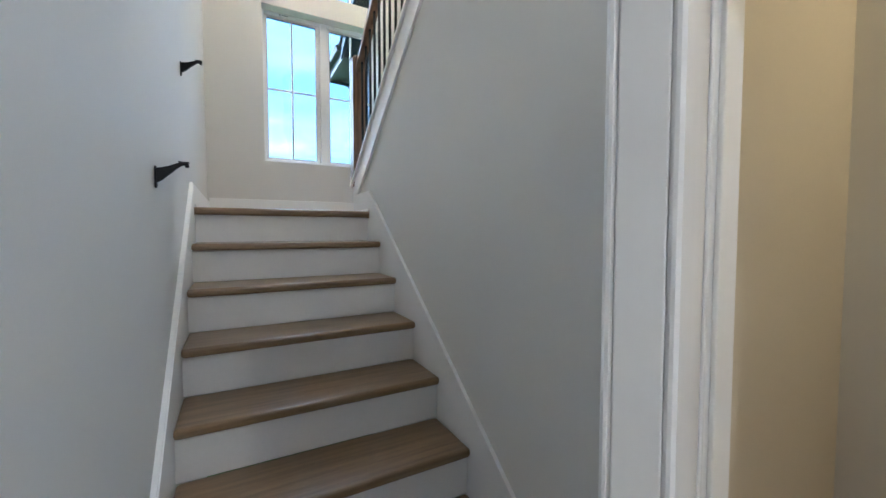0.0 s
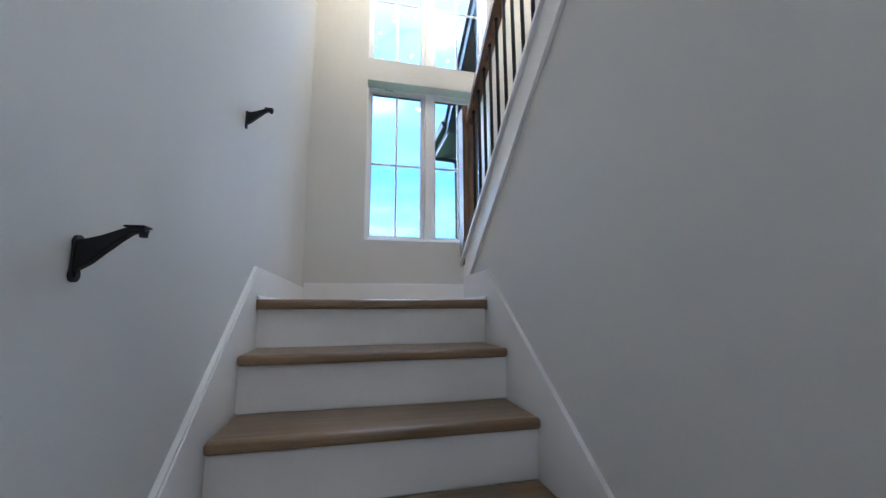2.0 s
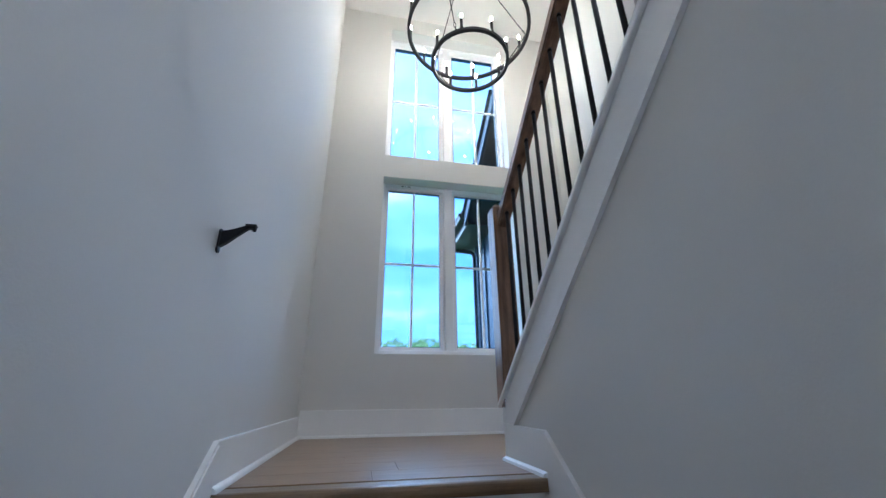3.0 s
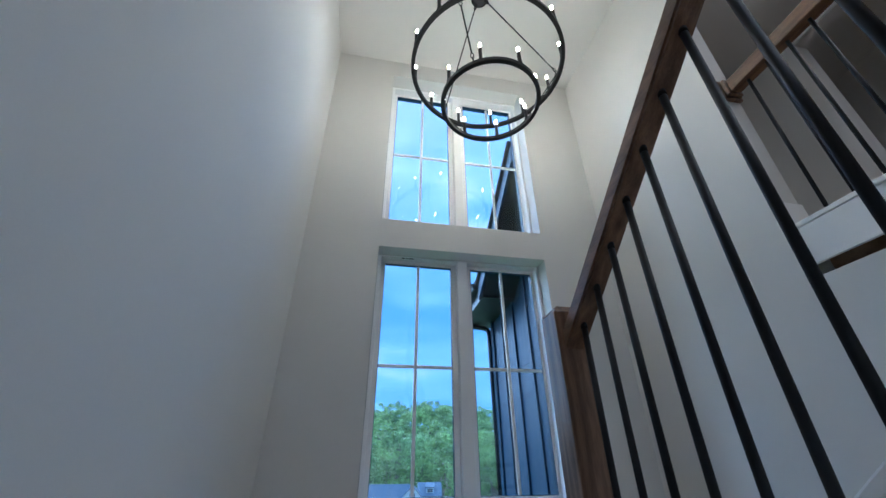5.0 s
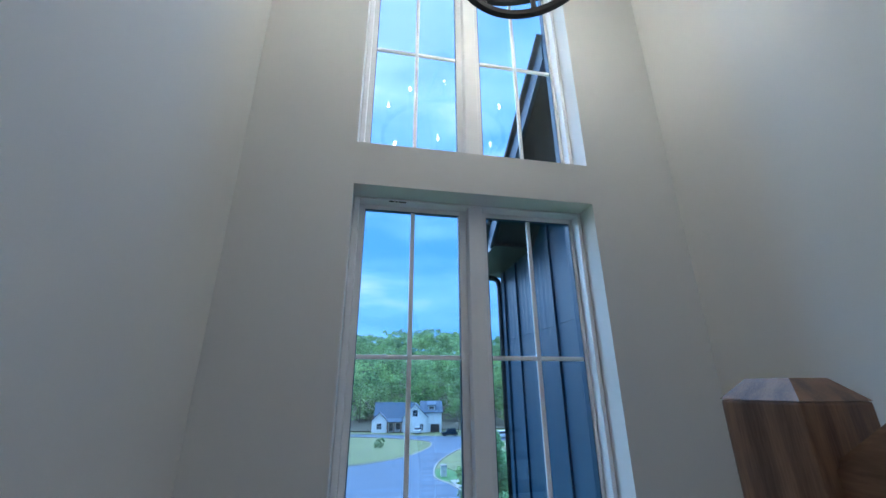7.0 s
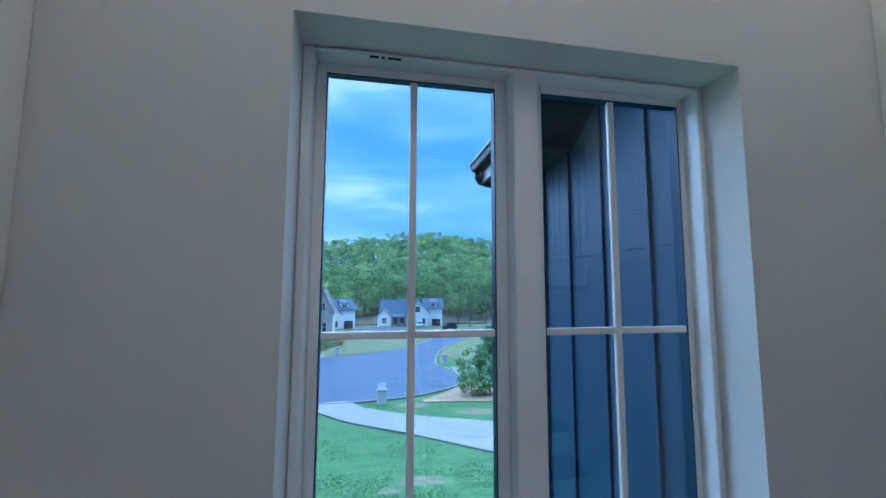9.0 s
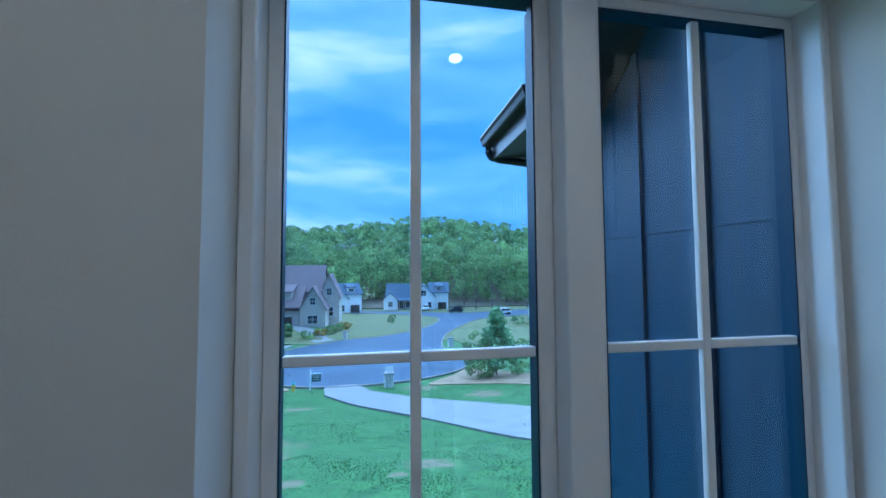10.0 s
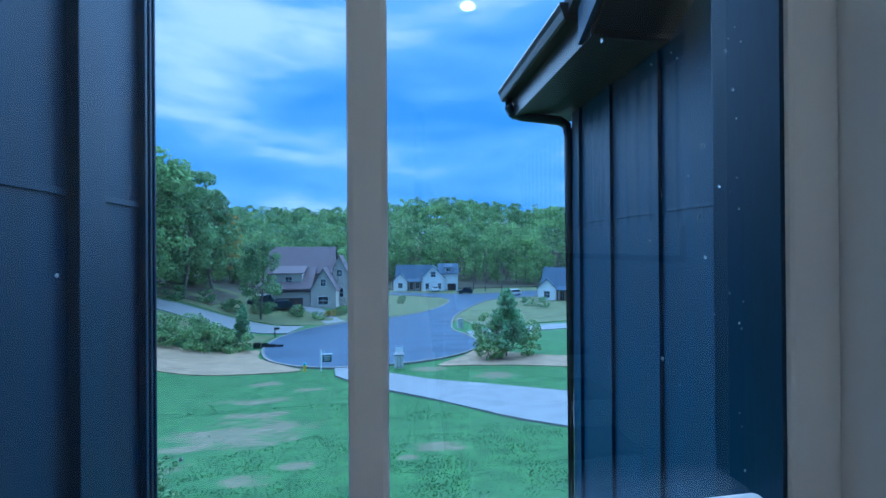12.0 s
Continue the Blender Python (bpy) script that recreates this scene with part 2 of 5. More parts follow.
# ---- plan: x across from the stair's outer wall, y towards the windows, z from the half landing ----
XL, XM0, XM1, XR = 0.0, 0.99, 1.095, 2.06
YB, YO = 1.518, 1.728
ZC, ZF, ZU = 3.82, -1.71, 1.52
RISE, RUN = 0.19, 0.25
WX0, WX1 = 0.462, 1.582
W1Z0, W1Z1, W2Z0, W2Z1 = 0.525, 1.957, 2.168, 3.635
YW = 0.38
YD = -1.40
YBACK = -4.2
SL = 0.765


def nose_y(k):
    return 0.0 if k == 0 else 0.02 - RUN * k


# window wall, pierced by two openings
bm = B()
box(bm, XL - 0.15, WX0, YB, YO, ZF - 0.3, ZC + 0.2)
box(bm, WX1, XR + 0.15, YB, YO, ZF - 0.3, ZC + 0.2)
box(bm, WX0, WX1, YB, YO, ZF - 0.3, W1Z0)
box(bm, WX0, WX1, YB, YO, W1Z1, W2Z0)
box(bm, WX0, WX1, YB, YO, W2Z1, ZC + 0.2)
solid("wall_north", bm, WALL, "off-white painted drywall around two stacked stair windows", "wall")
bm = B()
for a in ((XL + 0.2, WX0 + 0.02, -3.0, ZC + 0.2), (WX1 - 0.02, 1.909, -3.0, ZC + 0.2), (WX0 + 0.0205, WX1 - 0.0205, -3.0, W1Z0 + 0.02), (WX0 + 0.0205, WX1 - 0.0205, W1Z1 - 0.02, W2Z0 + 0.02), (WX0 + 0.0205, WX1 - 0.0205, W2Z1 - 0.02, ZC + 0.2)):
    box(bm, a[0], a[1], YO + 0.001, YO + 0.02, a[2], a[3])
solid("wall_north_siding", bm, SIDING, "dark navy siding on the outside of the stair wall", "wall")
bm = B()
box(bm, XL - 0.15, XL, YBACK, YB - 0.002, ZF - 0.1, ZC + 0.2)
solid("wall_west", bm, WALL, "tall off-white painted drywall wall beside the stair", "wall")
# far side wall: full height beside the landing, up to the gallery floor beyond it
bm = B()
box(bm, XR, XR + 0.12, YW, YB - 0.002, ZF - 0.1, ZC + 0.2)
solid("wall_east", bm, WALL, "off-white painted drywall beside the upper flight", "wall")
bm = B()
box(bm, XR, XR + 0.12, YBACK, YW - 0.002, ZF - 0.1, ZU - 0.19)
solid("wall_gallery_base", bm, WALL, "off-white drywall below the gallery edge", "wall")
# wall between the flights, with a raking top; a doorway goes through it at the foot of the stair
DY0, DY1, DZ1 = -2.72, -2.0, 0.40
bm = B()
prism(bm, [(YW, -0.02), (YW, 0.20), (YD, 0.20 + SL * (YW - YD)), (YBACK, 0.20 + SL * (YW - YD)), (YBACK, ZF), (DY0, ZF), (DY0, DZ1), (DY1, DZ1), (DY1, ZF), (0.0, ZF), (0.0, -0.02)], "x", XM0, XM1)
solid("wall_middle", bm, WALL, "off-white drywall wall with a raking top and a doorway between the flights", "wall")
bm = B()
box(bm, XL - 0.15, 4.6, YBACK - 0.12, YBACK, ZF - 0.1, ZC + 0.2)
solid("wall_south", bm, WALL, "plain off-white drywall closing the stair hall", "wall")
bm = B()
box(bm, XL - 0.15, 4.6, YBACK - 0.12, YO, ZC, ZC + 0.15)
solid("ceiling", bm, CEIL, "smooth off-white painted ceiling above the stairwell", "ceiling")
# upper floor over the hall, and the gallery beside the well
bm = B()
box(bm, XM1 + 0.001, XR + 0.12, YBACK, YD - 0.012, 1.2, ZU)
box(bm, XL + 0.001, XM0 - 0.001, YBACK, -3.2, 1.2, ZU)
solid("floor_upper", bm, OAKF, "oak floor of the upper storey over the stair hall", "floor")
bm = B()
box(bm, XR + 0.122, 4.6, YBACK, YB, 1.33, ZU)
solid("floor_gallery", bm, OAKF, "oak floor of the upstairs gallery", "floor")
bm = B()
box(bm, XL - 0.15, 4.6, YBACK, -1.6, ZF - 0.15, ZF)
solid("floor_lower", bm, OAKF, "oak floor at the foot of the stair", "floor")


# ---- stair ----
def make_treads():
    flight = thing("stair_lower", (0, 0, 0), "oak treads with rounded nosings over white painted risers", "stairs", kind="structure")
    for k in range(1, 9):
        y, z = nose_y(k), -RISE * k
        bm = B()
        box(bm, XL + 0.02, XM0 - 0.017, y, y + RUN + 0.035, z - 0.035, z, 0.012, seg=3)
        part("tread", bm, OAK, flight)
    for k in range(0, 9):
        y, z = nose_y(k), -RISE * k
        bm = B()
        box(bm, XL + 0.02, XM0 - 0.017, y + 0.03, y + 0.048, z - RISE + 0.001, z - 0.036)
        part("riser", bm, RISER, flight)
    return flight


make_treads()
landing = thing("floor_landing", (0, 0, 0), "oak plank floor of the half landing", "floor", kind="structure")
bm = B()
box(bm, XL + 0.001, XM0 - 0.002, 0.0, 0.09, -0.04, 0.0, 0.014, seg=3)
part("nosing", bm, OAK, landing)
bm = B()
box(bm, XL + 0.001, XR - 0.001, 0.092, YB - 0.001, -0.2, -0.006)
part("subfloor", bm, OAKF, landing)
rng = random.Random(4)
y = 0.093
while y < YB - 0.01:
    y1 = min(y + 0.178, YB - 0.002)
    cuts = sorted([XL + 0.002, XR - 0.003] + [rng.uniform(0.3, 0.9), rng.uniform(1.2, 1.8)])
    for a, b in zip(cuts, cuts[1:]):
        bm = B()
        box(bm, a + 0.0006, b - 0.0006, y + 0.0006, y1 - 0.0006, -0.0055, 0.0)
        part("plank", bm, OAKF, landing)
    y = y1

# upper flight
upper = thing("stair_upper", (0, 0, 0), "upper flight of oak treads rising back from the landing", "stairs", kind="structure")
for k in range(1, 8):
    y, z = YW - 0.02 - RUN * (k - 1), RISE * k
    bm = B()
    box(bm, XM1 + 0.017, XR - 0.017, y - RUN - 0.03, y, z - 0.035, z, 0.012, seg=3)
    part("tread", bm, OAK, upper)
for k in range(0, 8):
    y, z = YW - 0.02 - RUN * k, RISE * k
    bm = B()
    box(bm, XM1 + 0.017, XR - 0.017, y - 0.05, y - 0.03, z + 0.001, z + RISE - 0.036)
    part("riser", bm, RISER, upper)
bm = B()
y7 = YW - 0.05 - RUN * 7
prism(bm, [(YW - 0.06, -0.02), (YW - 0.06, -0.2), (y7, -0.2 + SL * (YW - 0.06 - y7)), (y7, RISE * 7 - 0.05)], "x", XM1 + 0.002, XR - 0.002)
part("soffit", bm, WALL, upper)

# skirt boards beside the lower flight
def skirt(name, x0, x1):
    y8 = nose_y(8) - 0.05
    bm = B()
    top = lambda y: 0.118 + 0.76 * y
    prism(bm, [(0.0, 0.118), (y8, top(y8)), (y8, ZF), (y8 + 0.12, ZF), (0.05, -0.28), (0.05, -0.045), (0.0, -0.045)], "x", x0, x1)
    ob = solid(name, bm, TRIM, "white painted skirt board raking along the stair", "skirting")
    bm = B()
    prism(bm, [(0.0, 0.1185), (0.0, 0.129), (y8, top(y8) + 0.0105), (y8, top(y8) + 0.0005)], "x", x0, x1 - 0.004 if x0 < 0.5 else x1)
    part("top_bead", bm, TRIM, ob)
    return ob


skirt("trim_west_skirt", XL + 0.001, XL + 0.019)
skirt("trim_middle_skirt", XM0 - 0.016, XM0 - 0.001)

# baseboards round the landing, with a quarter round at the floor
def baseboard(name, x0, x1, y0, y1, z=0.0, h=0.165, t=0.014, along="x", side=1):
    bm = B()
    if along == "x":
        box(bm, x0, x1, y0, y0 + side * t, z, z + h, 0.003) if side > 0 else box(bm, x0, x1, y0 - t, y0, z, z + h, 0.003)
    else:
        box(bm, x0, x0 + t, y0, y1, z, z + h, 0.003) if side > 0 else box(bm, x0 - t, x0, y0, y1, z, z + h, 0.003)
    ob = solid(name, bm, TRIM, "white painted baseboard along the landing wall", "baseboard")
    bm = B()
    r = 0.016
    prof = [(0, 0)] + [(r * math.cos(a), r * math.sin(a)) for a in [math.pi / 2 * i / 5 for i in range(6)]]
    if along == "x":
        prism(bm, [(y0 - t - u if side < 0 else y0 + t + u, z + 0.001 + v) for u, v in prof], "x", x0, x1)
    else:
        prism(bm, [(x0 + t + u if side > 0 else x0 - t - u, z + 0.001 + v) for u, v in prof], "y", y0, y1)
    part("quarter_round", bm, TRIM, ob)
    return ob


baseboard("baseboard_north", XL + 0.0145, XR - 0.0145, YB - 0.0005, 0, along="x", side=-1)
baseboard("baseboard_west", XL + 0.0005, 0, 0.002, YB - 0.001, along="y", side=1, h=0.13)
baseboard("baseboard_east", XR - 0.0005, 0, YW, YB - 0.016, along="y", side=-1)
bm = B()
box(bm, XM0 - 0.014, XM0 - 0.0005, 0.002, YW - 0.001, 0.0, 0.135, 0.003)
ob = solid("baseboard_middle", bm, TRIM, "white painted baseboard at the end of the middle wall", "baseboard")
bm = B()
prism(bm, [(XM0 - 0.014, 0.001), (XM0 - 0.029, 0.001), (XM0 - 0.025, 0.01), (XM0 - 0.014, 0.016)], "y", 0.004, YW - 0.001)
part("quarter_round", bm, TRIM, ob)


# ---- balustrade ----
def cap_z(y):
    return 0.222 + SL * (YW - y)


def rail_z(y):
    return 1.063 + SL * (0.275 - y)


bal = thing("stair_balustrade", (1.035, 0.3, 0.2), "stained wooden handrail over slim round black metal balusters", "balustrade")
INV = Matrix.Translation((-1.035, -0.3, -0.2))


def bpart(name, bm, mat, label="", smooth=False):
    bm.transform(INV)
    return part(name, bm, mat, bal, label, smooth)


y_top = YD + 0.02
bm = B()
prism(bm, [(YW + 0.012, cap_z(YW + 0.012) - 0.022), (YW + 0.012, cap_z(YW + 0.012)), (y_top, cap_z(y_top)), (y_top, cap_z(y_top) - 0.022)], "x", XM0 - 0.032, XM1 + 0.032)
bmesh.ops.bevel(bm, geom=bm.edges[:], offset=0.003, segments=1, affect="EDGES")
bpart("cap", bm, TRIM, "white painted raking cap board")
for x0, x1 in ((XM0 - 0.015, XM0 - 0.0005), (XM1 + 0.0005, XM1 + 0.015)):
    bm = B()
    zt = lambda y: cap_z(y) - 0.0225
    prism(bm, [(YW - 0.001, zt(YW) - 0.005), (y_top, zt(y_top)), (y_top, zt(y_top) - 0.155), (0.275, zt(0.275) - 0.155), (0.275, 0.136), (YW - 0.001, 0.136)], "x", x0, x1)
    bpart("side_trim", bm, TRIM)
RW = 0.029
bm = B()
y0, y1 = 0.3425, y_top
hz = 0.059
prism(bm, [(y0, rail_z(y0)), (y0, rail_z(y0) + hz), (y1, rail_z(y1) + hz), (y1, rail_z(y1))], "x", 1.020 - RW, 1.020 + RW)
bmesh.ops.bevel(bm, geom=[e for e in bm.edges if abs(e.verts[0].co.x - e.verts[1].co.x) < 1e-6 and abs(e.verts[0].co.y - e.verts[1].co.y) > 0.1], offset=0.006, segments=2, affect="EDGES")
bpart("handrail", bm, WALNUT, "dark stained wooden handrail")


y = 0.281
while y > y_top + 0.03:
    zb, zt = cap_z(y) - 0.004, rail_z(y) + 0.004
    bm = B()
    rod(bm, (1.020, y, zb), (1.020, y, zt), 0.0080, 16)
    bpart("baluster", bm, BLACK, smooth=True)
    bm = B()
    d = Vector((0, -1, SL)).normalized()
    c = Vector((1.020, y, rail_z(y)))
    rod(bm, c - Vector((0, 0, 0.010)), c + Vector((0, 0, 0.006)), 0.0088, 16)
    bpart("shoe", bm, BLACK, smooth=True)
    y -= 0.0926


def newel(x, y, z0, z1, w):
    ob = thing("newel_post", (x, y, z0), "square dark stained wooden newel post with a chamfered top", "post", "newel posts")
    h = z1 - z0
    bm = B()
    box(bm, -w / 2, w / 2, -w / 2, w / 2, 0, h - 0.022, 0.003)
    part("post", bm, WALNUTV, ob)
    bm = B()
    a, c = w / 2, w / 2 - 0.02
    lo = [bm.verts.new((sx * a, sy * a, h - 0.0219)) for sx, sy in ((-1, -1), (1, -1), (1, 1), (-1, 1))]
    hi = [bm.verts.new((sx * c, sy * c, h)) for sx, sy in ((-1, -1), (1, -1), (1, 1), (-1, 1))]
    bm.faces.new(lo[::-1])
    bm.faces.new(hi)
    for i in range(4):
        bm.faces.new((lo[i], lo[(i + 1) % 4], hi[(i + 1) % 4], hi[i]))
    part("chamfered_top", bm, WALNUTV, ob)
    return ob


newel(1.017, 0.387, cap_z(0.43) + 0.012, 1.142, 0.089)
newel(1.03, YD - 0.03, ZU + 0.001, ZU + 1.08, 0.089)


# ---- windows ----
def make_window(name, z0, z1, g0, g1, label):
    win = thing(name, (1.022, 1.65, z0), label, "window", kind="structure")
    inv = Matrix.Translation((-1.022, -1.65, -z0))

    def wp(nm, bm, mat, lab=""):
        bm.transform(inv)
        return part(nm, bm, mat, win, lab)
    gx = ((0.513, 0.963), (1.10, 1.543))
    f0, f1 = 1.632, 1.7105
    e = 0.0012
    # outer frame: jambs, head, sill, centre mullion
    for nm, a in (("jamb", (WX0 + e, gx[0][0] - 0.026, z0 + e, z1 - e)), ("jamb", (gx[1][1] + 0.018, WX1 - e, z0 + e, z1 - e)), ("mullion", (gx[0][1] + 0.034, gx[1][0] - 0.034, g0 - 0.03, g1 + 0.03)),
                  ("head", (gx[0][0] - 0.0259, gx[1][1] + 0.0179, g1 + 0.024, z1 - e)), ("window_sill", (gx[0][0] - 0.0259, gx[1][1] + 0.0179, z0 + e, g0 - 0.028))):
        bm = B()
        box(bm, a[0], a[1], f0 + (0.004 if nm == "mullion" else 0), f1, a[2], a[3], 0.004)
        wp(nm, bm, VINYL)
    # stepped stop inside the frame
    for (x0, x1) in gx:
        sash = new("sash")
        sash.parent = win
        tagged(sash, label="white vinyl sash")
        for a in ((x0 - 0.0255, x0, g0 - 0.0275, g1 + 0.0235), (x1, x1 + (0.0335 if x1 < 1 else 0.0175), g0 - 0.0275, g1 + 0.0235)) if x0 < 1 else ((x0 - 0.0335, x0, g0 - 0.0275, g1 + 0.0235), (x1, x1 + 0.0175, g0 - 0.0275, g1 + 0.0235)):
            bm = B()
            box(bm, a[0], a[1], 1.686, 1.7105, a[2], a[3], 0.003)
            bm.transform(inv)
            part("stile", bm, VINYL, sash)
        for a in ((g1, g1 + 0.0235), (g0 - 0.0275, g0)):
            bm = B()
            box(bm, x0 + 0.0005, x1 - 0.0005, 1.686, 1.7105, a[0], a[1], 0.003)
            bm.transform(inv)
            part("rail", bm, VINYL, sash)
        bm = B()
        box(bm, x0 - 0.003, x1 + 0.003, 1.705, 1.711, g0 - 0.003, g1 + 0.003)
        bm.transform(inv)
        pane = part("pane", bm, GLASS, sash, "clear glass pane flecked with rain")
        pane.visible_shadow = False
        # dark strips round the pane paint in the shade of the sash edge
        for a in ((x0 + 0.0002, x0 + 0.003, g0 + 0.0002, g1 - 0.0002), (x1 - 0.003, x1 - 0.0002, g0 + 0.0002, g1 - 0.0002), (x0 + 0.0032, x1 - 0.0032, g1 - 0.003, g1 - 0.0002), (x0 + 0.0032, x1 - 0.0032, g0 + 0.0002, g0 + 0.003)):
            bm = B()
            box(bm, a[0], a[1], 1.6885, 1.7103, a[2], a[3])
            bm.transform(inv)
            part("edge_shade", bm, SIDING, sash, "dark strip painting in the shaded sash edge")
        mx, mz = (x0 + x1) / 2, (g0 + g1) / 2 - 0.006
        for yy0, yy1 in ((1.690, 1.7045),):
            bm = B()
            box(bm, mx - 0.0095, mx + 0.0095, yy0, yy1, g0 + 0.0035, g1 - 0.0035, 0.003)
            bm.transform(inv)
            part("muntin", bm, VINYL, sash)
            for a, b in ((x0 + 0.0035, mx - 0.0098), (mx + 0.0098, x1 - 0.0035)):
                bm = B()
                box(bm, a, b, yy0, yy1, mz - 0.0095, mz + 0.0095, 0.003)
                bm.transform(inv)
                part("muntin", bm, VINYL, sash)
    for a in ((WX0 + 0.0005, 0.509, z0 + 0.0005, z1 - 0.0005), (1.547, WX1 - 0.0005, z0 + 0.0005, z1 - 0.0005), (0.967, 1.096, g0 - 0.0005, g1 + 0.0005), (0.5092, 1.5468, g1 + 0.012, z1 - 0.0005), (0.5092, 1.5468, z0 + 0.0005, g0 - 0.001)):
        bm = B()
        box(bm, a[0], a[1], 1.7115, 1.740, a[2], a[3], 0.0004)
        wp("exterior_trim", bm, SIDING, "dark painted exterior trim")
    return win




def raindrops(name, z0, z1, n, seed):
    """Beads of rain on the outer face of the panes."""
    rg = random.Random(seed)
    bm = B()
    for i in range(n):
        x = rg.choice((rg.uniform(0.52, 0.955), rg.uniform(0.955, 0.962) if rg.random() < 0.5 else rg.uniform(0.515, 0.53), rg.uniform(1.105, 1.54), 0.96 - abs(rg.gauss(0, 0.03))))
        z = rg.uniform(z0, z1)
        if any(abs(x - m) < 0.014 for m in (0.738, 1.3215)) or abs(z - (z0 + z1) / 2) < 0.014:
            continue
        r = rg.choice((0.0004, 0.0005, 0.0007, 0.0010))
        bmesh.ops.create_uvsphere(bm, u_segments=6, v_segments=4, radius=r, matrix=Matrix.Translation((x, 1.7112, z)) @ Matrix.Diagonal((1, 0.5, rg.uniform(1, 1.5), 1)))
    ob = solid(name, bm, DROP, "small beads of rain on the window glass", "raindrops", "stuff", smooth=True)
    ob.visible_shadow = False


DROP = material("rain_bead", (0.75, 0.80, 0.85), 0.05, vary=0.0, bump=0)
DROP.node_tree.nodes["Principled BSDF"].inputs["Transmission Weight"].default_value = 0.6
DROP.node_tree.nodes["Principled BSDF"].inputs["IOR"].default_value = 1.33
raindrops("raindrops", 0.60, 1.90, 420, 3)
raindrops("raindrops", 2.25, 3.57, 200, 5)
make_window("window_1", W1Z0, W1Z1, 0.592, 1.921, "white vinyl double window with cross muntins above the landing")
make_window("window_2", W2Z0, W2Z1, 2.24, 3.585, "white vinyl double window with cross muntins near the ceiling")

# small printed marks left on the window head
mk = thing("frame_mark", (0.62, 1.6315, 1.938), "faint grey smudged print on the window frame", "label")
for a, b in ((0.0, 0.022), (0.03, 0.038), (0.045, 0.078)):
    bm = B()
    box(bm, a, b, -0.0006, 0.0003, 0.0, 0.006)
    part("print", bm, GUTTER, mk)


# ---- hall, door and warm room at the stair foot ----
bm = B()
box(bm, XM1 + 0.001, 2.9, -1.92, -1.82, ZF, 1.2)
box(bm, XM1 + 0.001, 2.9, -3.7, -3.6, ZF, 1.2)
box(bm, 2.55, 2.65, -3.6, -1.92, ZF, 1.2)
solid("wall_warm_room", bm, WARM_WALL, "cream walls of the small lit room beside the stair", "wall")
bm = B()
box(bm, 2.536, 2.549, -3.598, -1.922, ZF, ZF + 0.14, 0.003)
solid("baseboard_room", bm, TRIM, "white painted baseboard in the small room", "baseboard")
casing = thing("trim_door_casing", (XM0, DY1, ZF), "white painted flat casing and jamb of the doorway", "door frame", kind="structure")
for nm, a in (("casing", (XM0 - 0.017, XM0 - 0.0005, DY1 + 0.006, DY1 + 0.112, ZF, DZ1 + 0.09)), ("casing", (XM0 - 0.017, XM0 - 0.0005, DY0 - 0.094, DY0 - 0.004, ZF, DZ1 + 0.09)), ("casing", (XM0 - 0.017, XM0 - 0.0005, DY0 - 0.0038, DY1 + 0.0038, DZ1 + 0.004, DZ1 + 0.09)),
              ("jamb", (XM0 - 0.016, XM1 + 0.016, DY1 - 0.018, DY1 - 0.0005, ZF, DZ1 - 0.001)), ("jamb", (XM0 - 0.016, XM1 + 0.016, DY0 + 0.0005, DY0 + 0.018, ZF, DZ1 - 0.001)), ("stop", (XM0 + 0.03, XM1 - 0.01, DY1 - 0.030, DY1 - 0.0185, ZF, DZ1 - 0.001))):
    bm = B()
    box(bm, a[0], a[1], a[2], a[3], a[4], a[5], 0.003)
    bm.transform(Matrix.Translation((-XM0, -DY1, -ZF)))
    part(nm, bm, TRIM, casing)


def make_door():
    """An open panelled door; x runs from the hinge to the free edge."""
    door = thing("door_1", (0, 0, 0), "white panelled door standing open on black hinges", "door", kind="structure")
    w, t, h = 0.66, 0.035, 2.075
    bm = B()
    box(bm, 0.018, w, 0.006, t - 0.006, 0.01, h, 0.001)
    part("core", bm, DOORW, door)
    for y0, y1 in ((0.0, 0.0059), (t - 0.0059, t)):
        for a in ((0.018, 0.115, 0.01, h), (w - 0.109, w, 0.01, h), (0.1152, w - 0.1092, 0.01, 0.24), (0.1152, w - 0.1092, h - 0.12, h), (0.1152, w - 0.1092, 0.95, 1.08)):
            bm = B()
            box(bm, a[0], a[1], y0, y1, a[2], a[3], 0.002, seg=1)
            part("rail" if a[1] - a[0] > 0.2 else "stile", bm, DOORW, door)
    for zc in (0.30, 1.23, 1.94):
        bm = B()
        rod(bm, (-0.004, -0.006, zc - 0.047), (-0.004, -0.006, zc + 0.047), 0.0085, 14)
        box(bm, -0.002, 0.032, -0.0022, -0.0004, zc - 0.044, zc + 0.044)
        hg = part("hinge", bm, BLACK, door, "black butt hinge")
        bm = B()
        rod(bm, (-0.004, -0.006, zc + 0.047), (-0.004, -0.006, zc + 0.056), 0.006, 12)
        part("pin_cap", bm, BLACK, hg)
    bm = B()
    tube(bm, [(-0.004, -0.008, 2.0), (-0.02, -0.03, 2.002), (-0.035, -0.045, 2.0)], 0.004)
    rod(bm, (-0.033, -0.043, 2.0), (-0.042, -0.052, 1.998), 0.010, 14)
    part("hinge_stop", bm, BLACK, door, "black hinge-pin door stop")
    bm = B()
    rod(bm, (w - 0.06, -0.004, 0.95), (w - 0.06, 0.0, 0.95), 0.026, 20)
    rod(bm, (w - 0.06, t, 0.95), (w - 0.06, t + 0.004, 0.95), 0.026, 20)
    part("handle_rose", bm, BLACK, door, "black round handle rose")
    return door


d1 = make_door()
ax = math.degrees(math.atan2(-0.285, -0.590))
